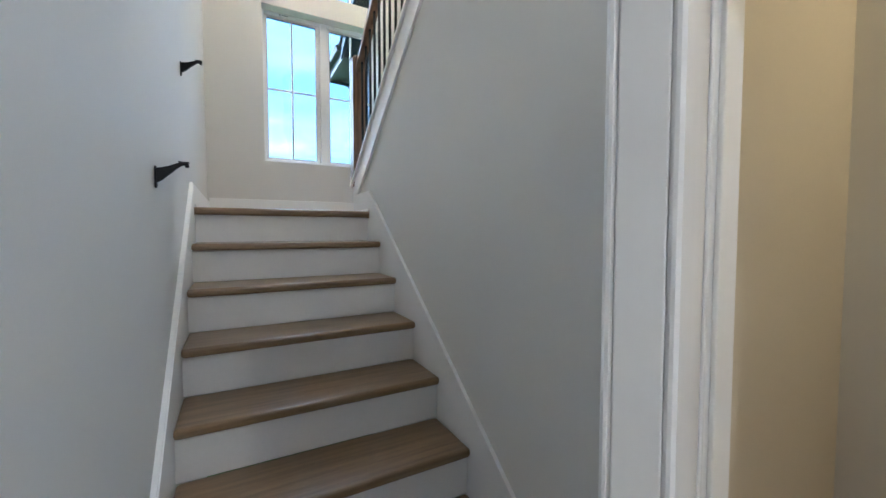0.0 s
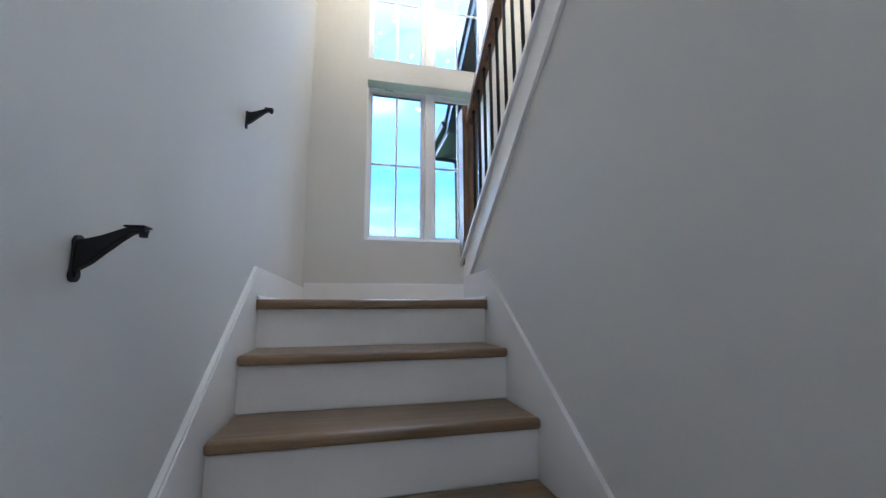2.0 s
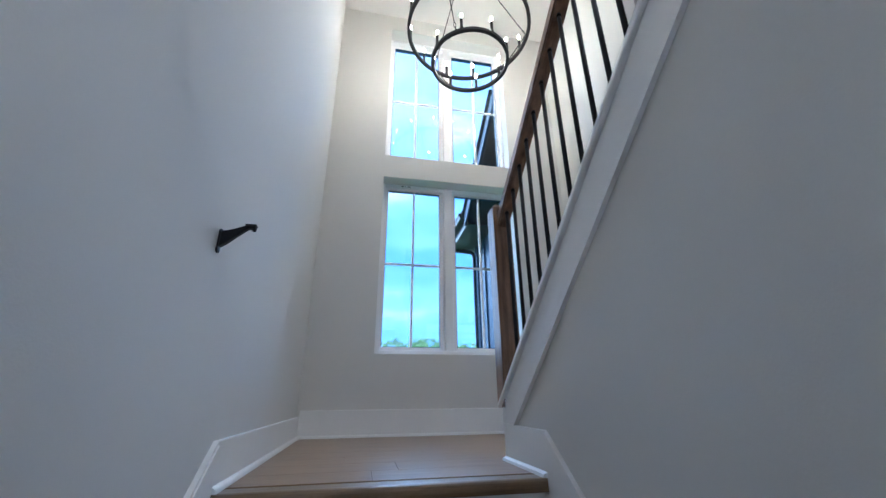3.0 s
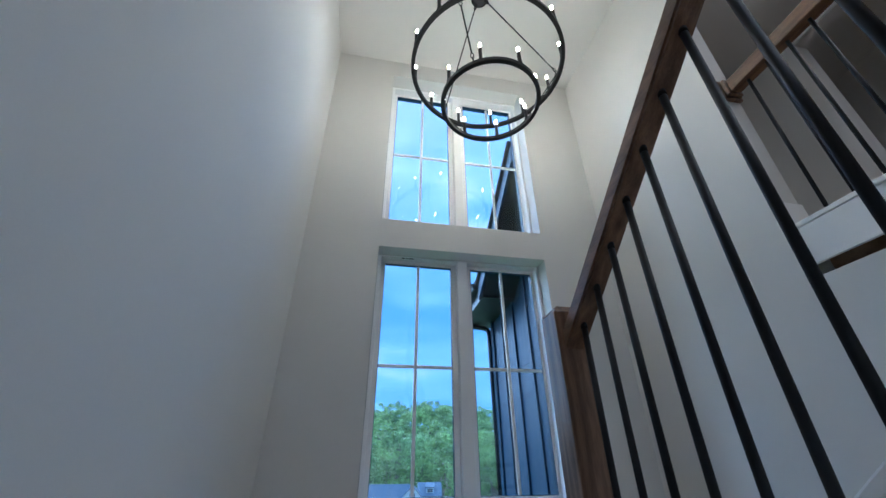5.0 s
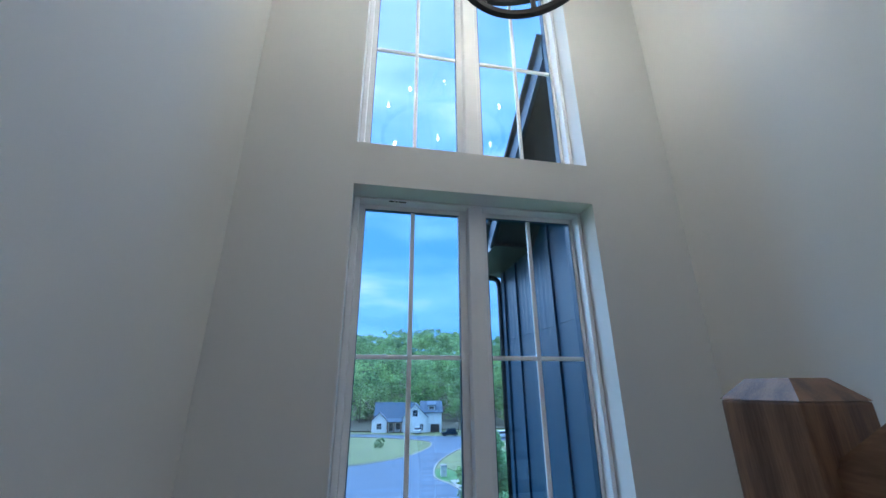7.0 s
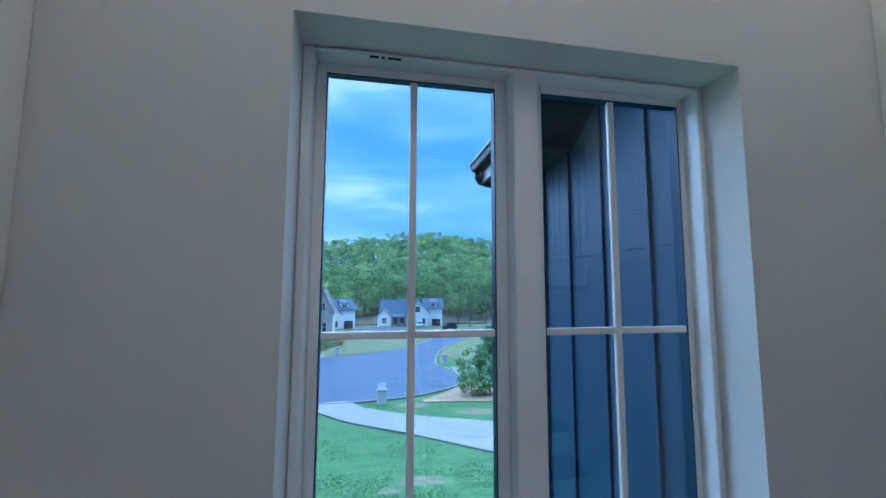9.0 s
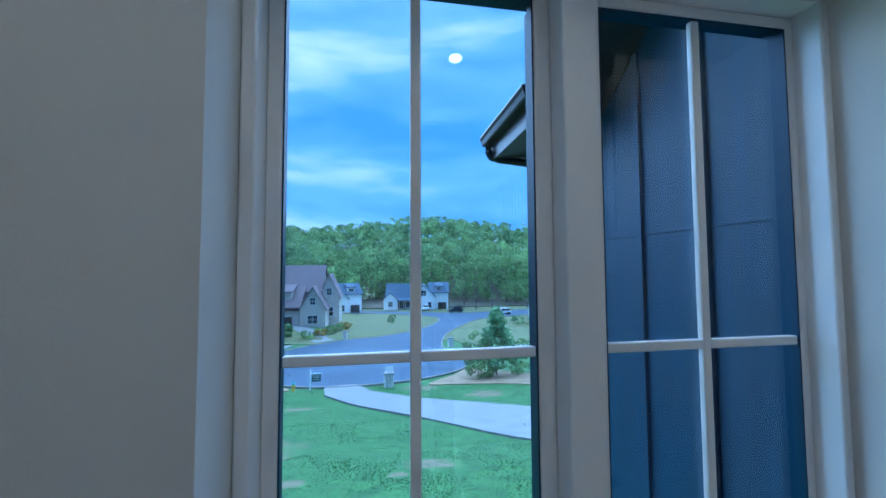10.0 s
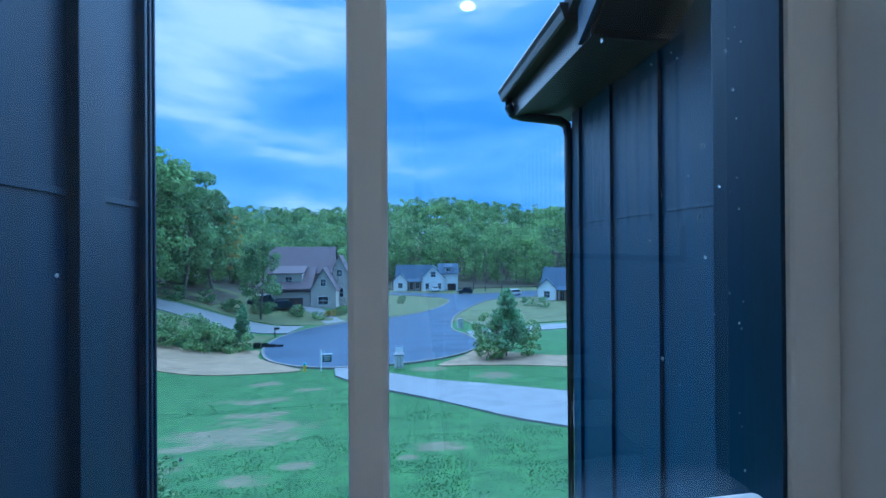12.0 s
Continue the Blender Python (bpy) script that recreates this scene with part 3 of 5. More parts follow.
d1.matrix_basis = pose(0.968, -1.998, ZF, 0, 0, ax)


# ---- lamps of the house; hall and gallery ones are added fill ----
def downlight(x, y, z, watts, color=WARM):
    ob = thing("recessed_light", (x, y, z), "round white recessed ceiling downlight, switched on", "ceiling light", "recessed ceiling lights")
    bm = B()
    ring(bm, (0, 0, -0.004), 0.078, 0.026, 0.007, 40)
    part("trim_ring", bm, TRIM, ob)
    bm = B()
    rod(bm, (0, 0, -0.006), (0, 0, -0.0005), 0.064, 32)
    part("lens", bm, emitter("downlight_lens", color, watts), ob, "glowing frosted lens")
    return ob


downlight(1.55, -1.80, ZC, DOWN_W * 2.2, (1.0, 0.96, 0.92))
# unseen hall fitting, added to brighten the walls beside the lower flight
downlight(0.50, -3.7, 1.2, DOWN_W * 1.5, (1.0, 0.95, 0.90))
# unseen gallery fitting, added to lift the wall behind the rail
downlight(3.1, -0.9, ZC, DOWN_W * 2.2, (1.0, 0.86, 0.70))
downlight(1.85, -2.75, 1.199, DOWN_W * 0.72, (1.0, 0.76, 0.44))
bm = B()
box(bm, XM1 + 0.001, 2.9, -3.7, -1.82, 1.2, 1.3)
solid("ceiling_room", bm, CEIL, "white ceiling of the small lit room", "ceiling")


# ---- handrail brackets on the outer wall ----
def bracket(y, z):
    ob = thing("handrail_bracket", (0, y, z), "black metal handrail bracket with no rail, screwed to the wall", "bracket", "handrail brackets")
    bm = B()
    for zz in (-0.020, 0.026):
        rod(bm, (0.0008, 0, zz), (0.005, 0, zz), 0.0105, 18)
    box(bm, 0.0008, 0.005, -0.0095, 0.0095, -0.020, 0.026, 0.001)
    part("wall_plate", bm, BLACK, ob)
    bm = B()
    up = [(0.005, 0.030), (0.018, 0.032), (0.034, 0.037), (0.050, 0.044), (0.062, 0.049), (0.086, 0.049), (0.086, 0.043)]
    lo = [(0.078, 0.042), (0.068, 0.041), (0.055, 0.030), (0.038, 0.014), (0.020, -0.004), (0.005, -0.014)]
    prism(bm, up + lo, "y", -0.008, 0.008)
    bmesh.ops.bevel(bm, geom=[e for e in bm.edges], offset=0.0015, segments=1, affect="EDGES")
    part("arm", bm, BLACK, ob)
    bm = B()
    box(bm, 0.060, 0.088, -0.011, 0.011, 0.0495, 0.0525, 0.001)
    rod(bm, (0.082, 0, 0.036), (0.082, 0, 0.044), 0.0055, 12)
    part("saddle", bm, BLACK, ob)
    for zz in (-0.020, 0.026):
        bm = B()
        rod(bm, (0.005, 0, zz), (0.0068, 0, zz), 0.0048, 12)
        part("screw", bm, GUTTER, ob, "dark screw head")
    return ob


bracket(-1.004, 0.028)
bracket(-0.255, 0.618)


# ---- chandelier ----
def make_chandelier():
    cx, cy = 1.05, 0.871
    zb, zs, Rb, Rs = 2.96, 2.64, 0.476, 0.287
    ch = thing("chandelier", (cx, cy, ZC), "two-tier black wagon-wheel chandelier with lit candle bulbs", "chandelier")
    glow = emitter("bulb_filament", (1.0, 0.82, 0.56), 90.0)
    shell = clear_glass("bulb_glass", (1.0, 0.95, 0.86))
    bm = B()
    rod(bm, (0, 0, -0.022), (0, 0, -0.0005), 0.065, 36)
    rod(bm, (0, 0, -0.034), (0, 0, -0.022), 0.045, 36, 0.062)
    part("canopy", bm, IRON, ch, "round black ceiling canopy")
    dz = {"b": zb - ZC, "s": zs - ZC}
    for nm, R, key, h in (("large_hoop", Rb, "b", 0.026), ("small_hoop", Rs, "s", 0.026)):
        bm = B()
        ring(bm, (0, 0, dz[key]), R, 0.024, h, 96)
        part(nm, bm, IRON, ch)
    for a in (115, 235, 355):
        u = Vector((math.cos(radians(a)), math.sin(radians(a)), 0))
        top, low = Vector((0, 0, -0.03)) + u * 0.04, u * Rb + Vector((0, 0, dz["b"] + 0.03))
        bm = B()
        rod(bm, top + (low - top) * 0.03, top + (low - top) * 0.955, 0.0042, 10)
        part("suspension_rod", bm, IRON, ch)
        s0, s1 = u * (Rb - 0.005) + Vector((0, 0, dz["b"] + 0.022)), u * Rs + Vector((0, 0, dz["s"] + 0.022))
        bm = B()
        rod(bm, s0 + (s1 - s0) * 0.12, s0 + (s1 - s0) * 0.87, 0.0042, 10)
        part("link_rod", bm, IRON, ch)
        for p, q in ((top, low), (low, top), (s0, s1), (s1, s0)):
            d = (q - p).normalized()
            for j, f in enumerate((0.012, 0.034)):
                bm = B()
                n = 14
                side = Vector((0, 0, 1)).cross(d).normalized() if j else d.cross(Vector((0, 0, 1)).cross(d)).normalized()
                c = p + d * f
                tube(bm, [c + d * (0.015 * math.cos(2 * math.pi * i / n)) + side * (0.009 * math.sin(2 * math.pi * i / n)) for i in range(n + 1)], 0.0026, 6)
                part("chain_link", bm, IRON, ch)
    for R, key, n, ph in ((Rb, "b", 12, 9.5), (Rs, "s", 8, 18.5)):
        for i in range(n):
            a = radians(ph + 360 * i / n)
            x, y, z = R * math.cos(a), R * math.sin(a), dz[key] + 0.013
            bm = B()
            rod(bm, (x, y, z + 0.0002), (x, y, z + 0.012), 0.014, 16)
            rod(bm, (x, y, z + 0.012), (x, y, z + 0.105), 0.0112, 16)
            cd = part("candle_sleeve", bm, IRON, ch)
            bm = B()
            rod(bm, (x, y, z + 0.109), (x, y, z + 0.147), 0.0075, 8)
            part("filament", bm, glow, cd, "glowing filament")
            bm = B()
            prof = [(0.007, 0.1052), (0.013, 0.115), (0.0155, 0.128), (0.013, 0.143), (0.007, 0.157), (0.002, 0.166)]
            rows = [[bm.verts.new((x + r * math.cos(2 * math.pi * k / 14), y + r * math.sin(2 * math.pi * k / 14), z + h)) for k in range(14)] for r, h in prof]
            for p, q in zip(rows, rows[1:]):
                for k in range(14):
                    bm.faces.new((p[k], p[(k + 1) % 14], q[(k + 1) % 14], q[k]))
            bm.faces.new(rows[0][::-1])
            bm.faces.new(rows[-1])
            gb = part("bulb", bm, shell, cd, "clear candle bulb", smooth=True)
            gb.visible_shadow = False
            lamp("bulb_light", (cx + x, cy + y, ZC + z + 0.128), BULB_W, WARM, 0.008)
    return ch


make_chandelier()

# ---- gallery upstairs ----
gal = thing("gallery_balustrade", (XR + 0.06, 0, ZU), "stained wooden gallery rail over slim black balusters", "balustrade")
GI = Matrix.Translation((-XR - 0.06, 0, -ZU))


def gpart(name, bm, mat, label="", smooth=False):
    bm.transform(GI)
    return part(name, bm, mat, gal, label, smooth)


bm = B()
box(bm, XR - 0.019, XR + 0.15, YD - 0.6, YW - 0.004, ZU + 0.001, ZU + 0.022, 0.004)
gpart("cap", bm, TRIM, "white painted cap board")
bm = B()
box(bm, XR - 0.015, XR - 0.0005, YD - 0.6, YW - 0.03, ZU - 0.15, ZU + 0.0005, 0.003)
gpart("fascia", bm, TRIM, "white painted fascia board")
bm = B()
box(bm, XR + 0.03, XR + 0.092, YD - 0.6, YW - 0.0445, ZU + 0.80, ZU + 0.875, 0.006)
gpart("handrail", bm, WALNUT)
bm = B()
box(bm, XR + 0.005, XR + 0.117, YW - 0.0235, YW - 0.0025, ZU + 0.775, ZU + 0.90, 0.005)
box(bm, XR + 0.018, XR + 0.104, YW - 0.044, YW - 0.0235, ZU + 0.787, ZU + 0.888, 0.006)
gpart("rosette", bm, WALNUT, "square wooden wall rosette")
y = 0.266
while y > YD - 0.5:
    bm = B()
    rod(bm, (XR + 0.061, y, ZU + 0.0225), (XR + 0.061, y, ZU + 0.7995), 0.0075, 12)
    gpart("baluster", bm, BLACK, smooth=True)
    y -= 0.0965
bm = B()
box(bm, XR - 0.015, XR + 0.14, YW - 0.002, YW + 0.018, ZU + 0.023, ZU + 0.16, 0.003)
solid("trim_gallery_base", bm, TRIM, "white painted baseboard return at the gallery", "baseboard")
# gallery walls, with a doorway at the far side
GX = 3.55
bm = B()
box(bm, GX, GX + 0.12, 0.66, YB, ZU, ZC)
box(bm, GX, GX + 0.12, YBACK, -0.22, ZU, ZC)
box(bm, GX, GX + 0.12, -0.22, 0.66, ZU + 2.08, ZC)
box(bm, XR + 0.1205, GX, YB - 0.12, YB, ZU, ZC)
box(bm, 4.5, 4.6, YBACK, YB, ZU, ZC)
box(bm, GX + 0.12, 4.5, 1.1, 1.2, ZU, ZC)
box(bm, GX + 0.12, 4.5, -1.2, -1.1, ZU, ZC)
solid("wall_gallery", bm, WALL, "off-white gallery walls with an open doorway", "wall")
gc = thing("trim_gallery_casing", (GX, 0.2, ZU), "white painted flat door casing on the gallery", "door frame", kind="structure")
for a in ((0.66, 0.75, 0.0, 2.17), (-0.31, -0.22, 0.0, 2.17), (-0.2195, 0.6595, 2.08, 2.17)):
    bm = B()
    box(bm, -0.018, -0.0005, a[0] - 0.2, a[1] - 0.2, a[2], a[3], 0.003)
    part("casing", bm, TRIM, gc)


# ---- ground outside ----
PROFILE = ((1.8, -2.05), (5, -2.9), (10, -4.6), (20, -7.0), (30, -8.4), (40, -9.2), (55, -9.9), (90, -10.8), (130, -11.5), (160, -11.0), (200, -5.0), (250, 6.0), (310, 16.0), (450, 19.0), (4000, 19.0))


def smooth(a, b, v):
    s = min(1, max(0, (v - a) / (b - a)))
    return s * s * (3 - 2 * s)


def gz(x, y):
    """Height of the ground."""
    p = PROFILE
    z = p[-1][1]
    if y <= p[0][0]:
        z = p[0][1]
    else:
        for (a, za), (b, zb) in zip(p, p[1:]):
            if y <= b:
                z = za + (zb - za) * (y - a) / (b - a)
                break
    z += 5.6 * smooth(-13, -36, x) * smooth(20, 45, y) * smooth(160, 110, y)
    z += 10.5 * math.exp(-((x - 45) / 60) ** 2) * smooth(190, 290, y)
    return z + 1.1 * smooth(-5, -12, x) * smooth(66, 76, y) * smooth(120, 100, y)


PATCHES = ((-6.3, 20.3, 3.4, 2.9), (-2.3, 15.0, 0.75, 0.5), (-6.6, 23.5, 2.2, 0.6), (-7.3, 27.0, 2.4, 0.8), (-8.2, 31.8, 1.3, 0.8), (-4.6, 29.6, 1.3, 0.7), (2.6, 15.8, 1.1, 0.8), (1.5, 14.7, 0.4, 0.4), (4.4, 34.2, 1.6, 1.0), (-3.8, 13.8, 1.4, 0.5), (9.0, 31.0, 2.2, 1.2), (-8.5, 15.5, 1.8, 0.8))


def lawn_material():
    """Short turf, worn to pale dead grass and clay in patches."""
    m = material("lawn", (0.038, 0.104, 0.023), 0.95, vary=0.18, scale=1.6, bump=0.18, bump_scale=26, tint=(0.062, 0.140, 0.031))
    n, l = m.node_tree.nodes, m.node_tree.links
    b = n["Principled BSDF"]
    src = b.inputs["Base Color"].links[0].from_socket
    tc = n.new("ShaderNodeTexCoord")
    no, no2 = n.new("ShaderNodeTexNoise"), n.new("ShaderNodeTexNoise")
    mp = n.new("ShaderNodeMapping")
    mp.inputs["Scale"].default_value = (0.55, 1.0, 1.0)
    l.new(tc.outputs["Object"], mp.inputs["Vector"])
    no.inputs["Scale"].default_value, no.inputs["Detail"].default_value = 0.22, 7
    no.inputs["Roughness"].default_value = 0.66
    no2.inputs["Scale"].default_value = 2.6
    l.new(mp.outputs["Vector"], no.inputs["Vector"])
    l.new(tc.outputs["Object"], no2.inputs["Vector"])
    no.inputs["Scale"].default_value = 0.9
    near = None
    for cx, cy, rx, ry in PATCHES:
        sc = n.new("ShaderNodeMapping")
        sc.vector_type = "TEXTURE"
        sc.inputs["Location"].default_value = (cx, cy, 0)
        sc.inputs["Scale"].default_value = (rx, ry, 1e6)
        l.new(tc.outputs["Object"], sc.inputs["Vector"])
        ln = n.new("ShaderNodeVectorMath")
        ln.operation = "LENGTH"
        l.new(sc.outputs["Vector"], ln.inputs[0])
        if near is None:
            near = ln.outputs["Value"]
        else:
            mn = n.new("ShaderNodeMath")
            mn.operation = "MINIMUM"
            l.new(near, mn.inputs[0])
            l.new(ln.outputs["Value"], mn.inputs[1])
            near = mn.outputs[0]
    wob = n.new("ShaderNodeMath")
    wob.operation, wob.inputs[1].default_value, wob.inputs[2].default_value = "MULTIPLY_ADD", 3.6, -1.8
    l.new(no.outputs["Fac"], wob.inputs[0])
    sm = n.new("ShaderNodeMath")
    l.new(near, sm.inputs[0])
    l.new(wob.outputs[0], sm.inputs[1])
    ra = n.new("ShaderNodeValToRGB")
    ra.color_ramp.elements[0].position, ra.color_ramp.elements[0].color = 0.55, (0.9, 0.9, 0.9, 1)
    ra.color_ramp.elements[1].position, ra.color_ramp.elements[1].color = 1.0, (0, 0, 0, 1)
    l.new(sm.outputs[0], ra.inputs["Fac"])
    dead = n.new("ShaderNodeValToRGB")
    dead.color_ramp.elements[0].position, dead.color_ramp.elements[0].color = 0.35, (0.115, 0.115, 0.055, 1)
    dead.color_ramp.elements[1].position, dead.color_ramp.elements[1].color = 0.65, (0.215, 0.165, 0.10, 1)
    l.new(no2.outputs["Fac"], dead.inputs["Fac"])
    mx = n.new("ShaderNodeMixRGB")
    l.new(ra.outputs["Color"], mx.inputs["Fac"])
    l.new(src, mx.inputs["Color1"])
    l.new(dead.outputs["Color"], mx.inputs["Color2"])
    l.new(mx.outputs["Color"], b.inputs["Base Color"])
    return m


GRASS = lawn_material()
FIELD = material("dry_lawn", (0.11, 0.125, 0.045), 0.95, vary=0.3, scale=0.6, bump=0.4, bump_scale=20)
DIRT = material("bare_clay", (0.28, 0.20, 0.115), 0.95, vary=0.25, scale=0.9, bump=0.5, bump_scale=18)
# blue base colour stands in for the sky mirrored in the wet road
ASPHALT = material("wet_asphalt_sky_tint", (0.068, 0.092, 0.130), 0.58, vary=0.25, scale=0.35, bump=0.06, bump_scale=40, stretch=(0.5, 1.6, 1))
ASPHALT.node_tree.nodes["Principled BSDF"].inputs["Specular IOR Level"].default_value = 0.06
CONCRETE = material("concrete", (0.20, 0.197, 0.193), 0.8, vary=0.12, scale=0.8, bump=0.15, bump_scale=30)
KERB = material("weathered_kerb_concrete", (0.19, 0.18, 0.16), 0.85, vary=0.25, scale=1.2, bump=0.2, bump_scale=30)
STONE = material("stacked_stone", (0.48, 0.44, 0.38), 0.9, vary=0.45, scale=5, bump=0.4, bump_scale=16)
BRICK = material("pale_brick", (0.50, 0.45, 0.40), 0.9, vary=0.3, scale=6, bump=0.3, bump_scale=24)
STUCCO = material("white_siding", (0.82, 0.81, 0.79), 0.7, vary=0.05, scale=2, stretch=(1, 1, 8))
BEIGE = material("beige_stucco", (0.55, 0.51, 0.44), 0.8, vary=0.08, scale=2)
ROOF_B = material("brown_shingles", (0.15, 0.118, 0.122), 0.9, vary=0.3, scale=3, bump=0.4, bump_scale=14)
ROOF_G = material("slate_grey_shingles", (0.065, 0.095, 0.135), 0.9, vary=0.25, scale=3, bump=0.4, bump_scale=14)
DARKG = material("dark_glazing", (0.02, 0.03, 0.04), 0.08, vary=0.1)
BARK = material("bark", (0.14, 0.12, 0.10), 0.95, vary=0.3, scale=3, bump=0.4, bump_scale=14, stretch=(3, 3, 0.6))


def foliage(name, color, tint, scale=0.06):
    """Leaves that let some light through."""
    m = material(name, color, 0.75, vary=0.3, scale=scale, bump=0, tint=tint, island=0.28)
    n, l = m.node_tree.nodes, m.node_tree.links
    b, out = n["Principled BSDF"], n["Material Output"]
    tr, mx = n.new("ShaderNodeBsdfTranslucent"), n.new("ShaderNodeMixShader")
    mx.inputs["Fac"].default_value = 0.35
    l.new(b.inputs["Base Color"].links[0].from_socket, tr.inputs["Color"])
    l.new(b.outputs["BSDF"], mx.inputs[1])
    l.new(tr.outputs["BSDF"], mx.inputs[2])
    l.new(mx.outputs["Shader"], out.inputs["Surface"])
    return m


LEAF = foliage("leaves", (0.115, 0.19, 0.075), (0.30, 0.42, 0.15), 0.12)
LEAFD = foliage("dark_leaves", (0.11, 0.19, 0.085), (0.26, 0.37, 0.15), 0.12)
LEAFY = foliage("yellowing_leaves", (0.26, 0.22, 0.05), (0.40, 0.30, 0.07), 0.3)
NEEDLE = foliage("pine_needles", (0.17, 0.29, 0.14), (0.28, 0.42, 0.20), 0.6)
WHITE_P = material("white_post_paint", (0.75, 0.75, 0.74), 0.5, vary=0.04)
SIGNB = material("dark_sign_face", (0.02, 0.05, 0.045), 0.4, vary=0.1)
YELLOW = material("hydrant_yellow", (0.55, 0.40, 0.05), 0.5, vary=0.1)
TEAL = material("hydrant_cap", (0.10, 0.35, 0.35), 0.5, vary=0.1)
CARB = material("dark_car_paint", (0.02, 0.035, 0.05), 0.25, metal=0.3, vary=0.05)
CARW = material("white_car_paint", (0.6, 0.62, 0.64), 0.3, vary=0.03)
RUBBER = material("rubber", (0.015, 0.015, 0.015), 0.8, vary=0.1)

bm = B()
xs = [-2500, -800, -300, -200] + list(range(-140, -44, 8)) + [x * 1.5 for x in range(-28, 29)] + list(range(44, 141, 8)) + [200, 300, 800, 2500]
ys = [-2500, -500, -60, 1.78] + [2.4 + 1.2 * i for i in range(40)] + list(range(51, 132, 3)) + [145, 160, 180, 200, 220, 270, 320, 450, 700, 1500, 4000]
rows = [[bm.verts.new((x, y, gz(x, y) - (0.03 if -60 < x < 60 and 25 < y < 125 else 0) + (noise.noise((x * 0.35, y * 0.35, 0)) * 0.09 if 3 < y < 33 and abs(x) < 60 else 0))) for x in xs] for y in ys]
for a, b in zip(rows, rows[1:]):
    for i in range(len(xs) - 1):
        bm.faces.new((a[i], a[i + 1], b[i + 1], b[i]))
solid("ground", bm, GRASS, "green lawn sloping down to the street with bare patches", "ground", smooth=True)


def sheet(name, pts, lift, mat, label, category, thick=0.12, step=1.6, kind="structure"):
    """A flat sheet with the outline pts, draped on the ground, its edge turned down."""
    bm = B()
    f = bm.faces.new([bm.verts.new((x, y, 0)) for x, y in pts])
    if f.normal.z < 0:
        f.normal_flip()
    lo, hi = min(p[1] for p in pts), max(p[1] for p in pts)
    n = int((hi - lo) / step)
    for i in range(1, n):
        yy = lo + (hi - lo) * i / n
        bmesh.ops.bisect_plane(bm, geom=bm.verts[:] + bm.edges[:] + bm.faces[:], plane_co=(0, yy, 0), plane_no=(0, 1, 0))
    for xx in (range(-60, 61, 4) if max(abs(p[0]) for p in pts) < 150 else range(-220, 221, 20)):
        bmesh.ops.bisect_plane(bm, geom=bm.verts[:] + bm.edges[:] + bm.faces[:], plane_co=(xx, 0, 0), plane_no=(1, 0, 0))
    bmesh.ops.triangulate(bm, faces=bm.faces[:])
    for v in bm.verts:
        v.co.z = gz(v.co.x, v.co.y) + lift
    r = bmesh.ops.extrude_edge_only(bm, edges=[e for e in bm.edges if e.is_boundary])
    for v in r["geom"]:
        if isinstance(v, bmesh.types.BMVert):
            v.co.z -= thick + lift
    return solid(name, bm, mat, label, category, kind)


def spline(pts, n=6, closed=True):
    """A smooth closed curve through pts."""
    out, m = [], len(pts)
    for i in range(m):
        p0, p1, p2, p3 = [Vector(pts[(i + k) % m]) for k in (-1, 0, 1, 2)]
        for j in range(n):
            t = j / n
            q = 0.5 * (2 * p1 + (p2 - p0) * t + (2 * p0 - 5 * p1 + 4 * p2 - p3) * t * t + (3 * p1 - p0 - 3 * p2 + p3) * t ** 3)
            out.append((q.x, q.y))
    return out


ROAD = spline([(-3.5, 36.0), (1.5, 36.4), (6.5, 38.5), (10.8, 43.5), (10.8, 50), (9.8, 56), (12.5, 68), (19, 82), (27, 93), (45, 100), (45, 112), (24, 107), (-2, 119), (-20, 122), (-20, 116), (0, 111), (14, 100), (15, 90), (9, 76), (2, 68.5), (-5, 65), (-11.5, 58), (-13.2, 50), (-11.5, 42.5), (-8, 38)], 5)
sheet("road", ROAD, 0.07, ASPHALT, "wet dark asphalt cul-de-sac and street", "road", 0.1)
# kerb round the road: a real raised edge
bm = B()
prev = None
for i in range(len(ROAD) + 1):
    p, q = Vector(ROAD[i % len(ROAD)]), Vector(ROAD[(i + 1) % len(ROAD)])
    d = (q - p).normalized()
    nrm = Vector((d.y, -d.x))
    ringv = []
    for o, hh in ((-0.02, -0.05), (0.0, 0.13), (0.05, 0.15), (0.26, 0.14), (0.28, -0.1)):
        w = p + nrm * o
        ringv.append(bm.verts.new((w.x, w.y, gz(w.x, w.y) + hh)))
    if prev:
        for a in range(4):
            bm.faces.new((prev[a], ringv[a], ringv[a + 1], prev[a + 1]))
    prev = ringv
bmesh.ops.recalc_face_normals(bm, faces=bm.faces[:])
solid("kerb", bm, KERB, "pale concrete kerb round the cul-de-sac", "kerb")
sheet("driveway", [(-3.9, 36.3), (-3.4, 33.0), (-0.5, 29.0), (3.0, 25.0), (6.0, 21.0), (9.0, 16.2), (14.0, 12.5), (20, 11), (20, 17), (16.0, 20.0), (12.0, 24.2), (7.5, 27.8), (3.6, 30.6), (0.3, 33.5), (-1.2, 36.6)], 0.10, CONCRETE, "pale concrete driveway crossing the lawn", "driveway")
sheet("driveway_west", [(-12.9, 56.5), (-20, 55.0), (-31, 54.5), (-60, 54), (-60, 60), (-31, 60.0), (-21, 61.0), (-11.8, 62.0)], 0.10, CONCRETE, "pale concrete driveway climbing towards the woods", "driveway")
sheet("driveway_house", [(-6.0, 66.2), (-8.5, 71), (-13.5, 78), (-19.0, 79.5), (-19.0, 77.0), (-13.0, 72.5), (-8.8, 64)], 0.06, CONCRETE, "pale concrete driveway before the garage", "driveway")
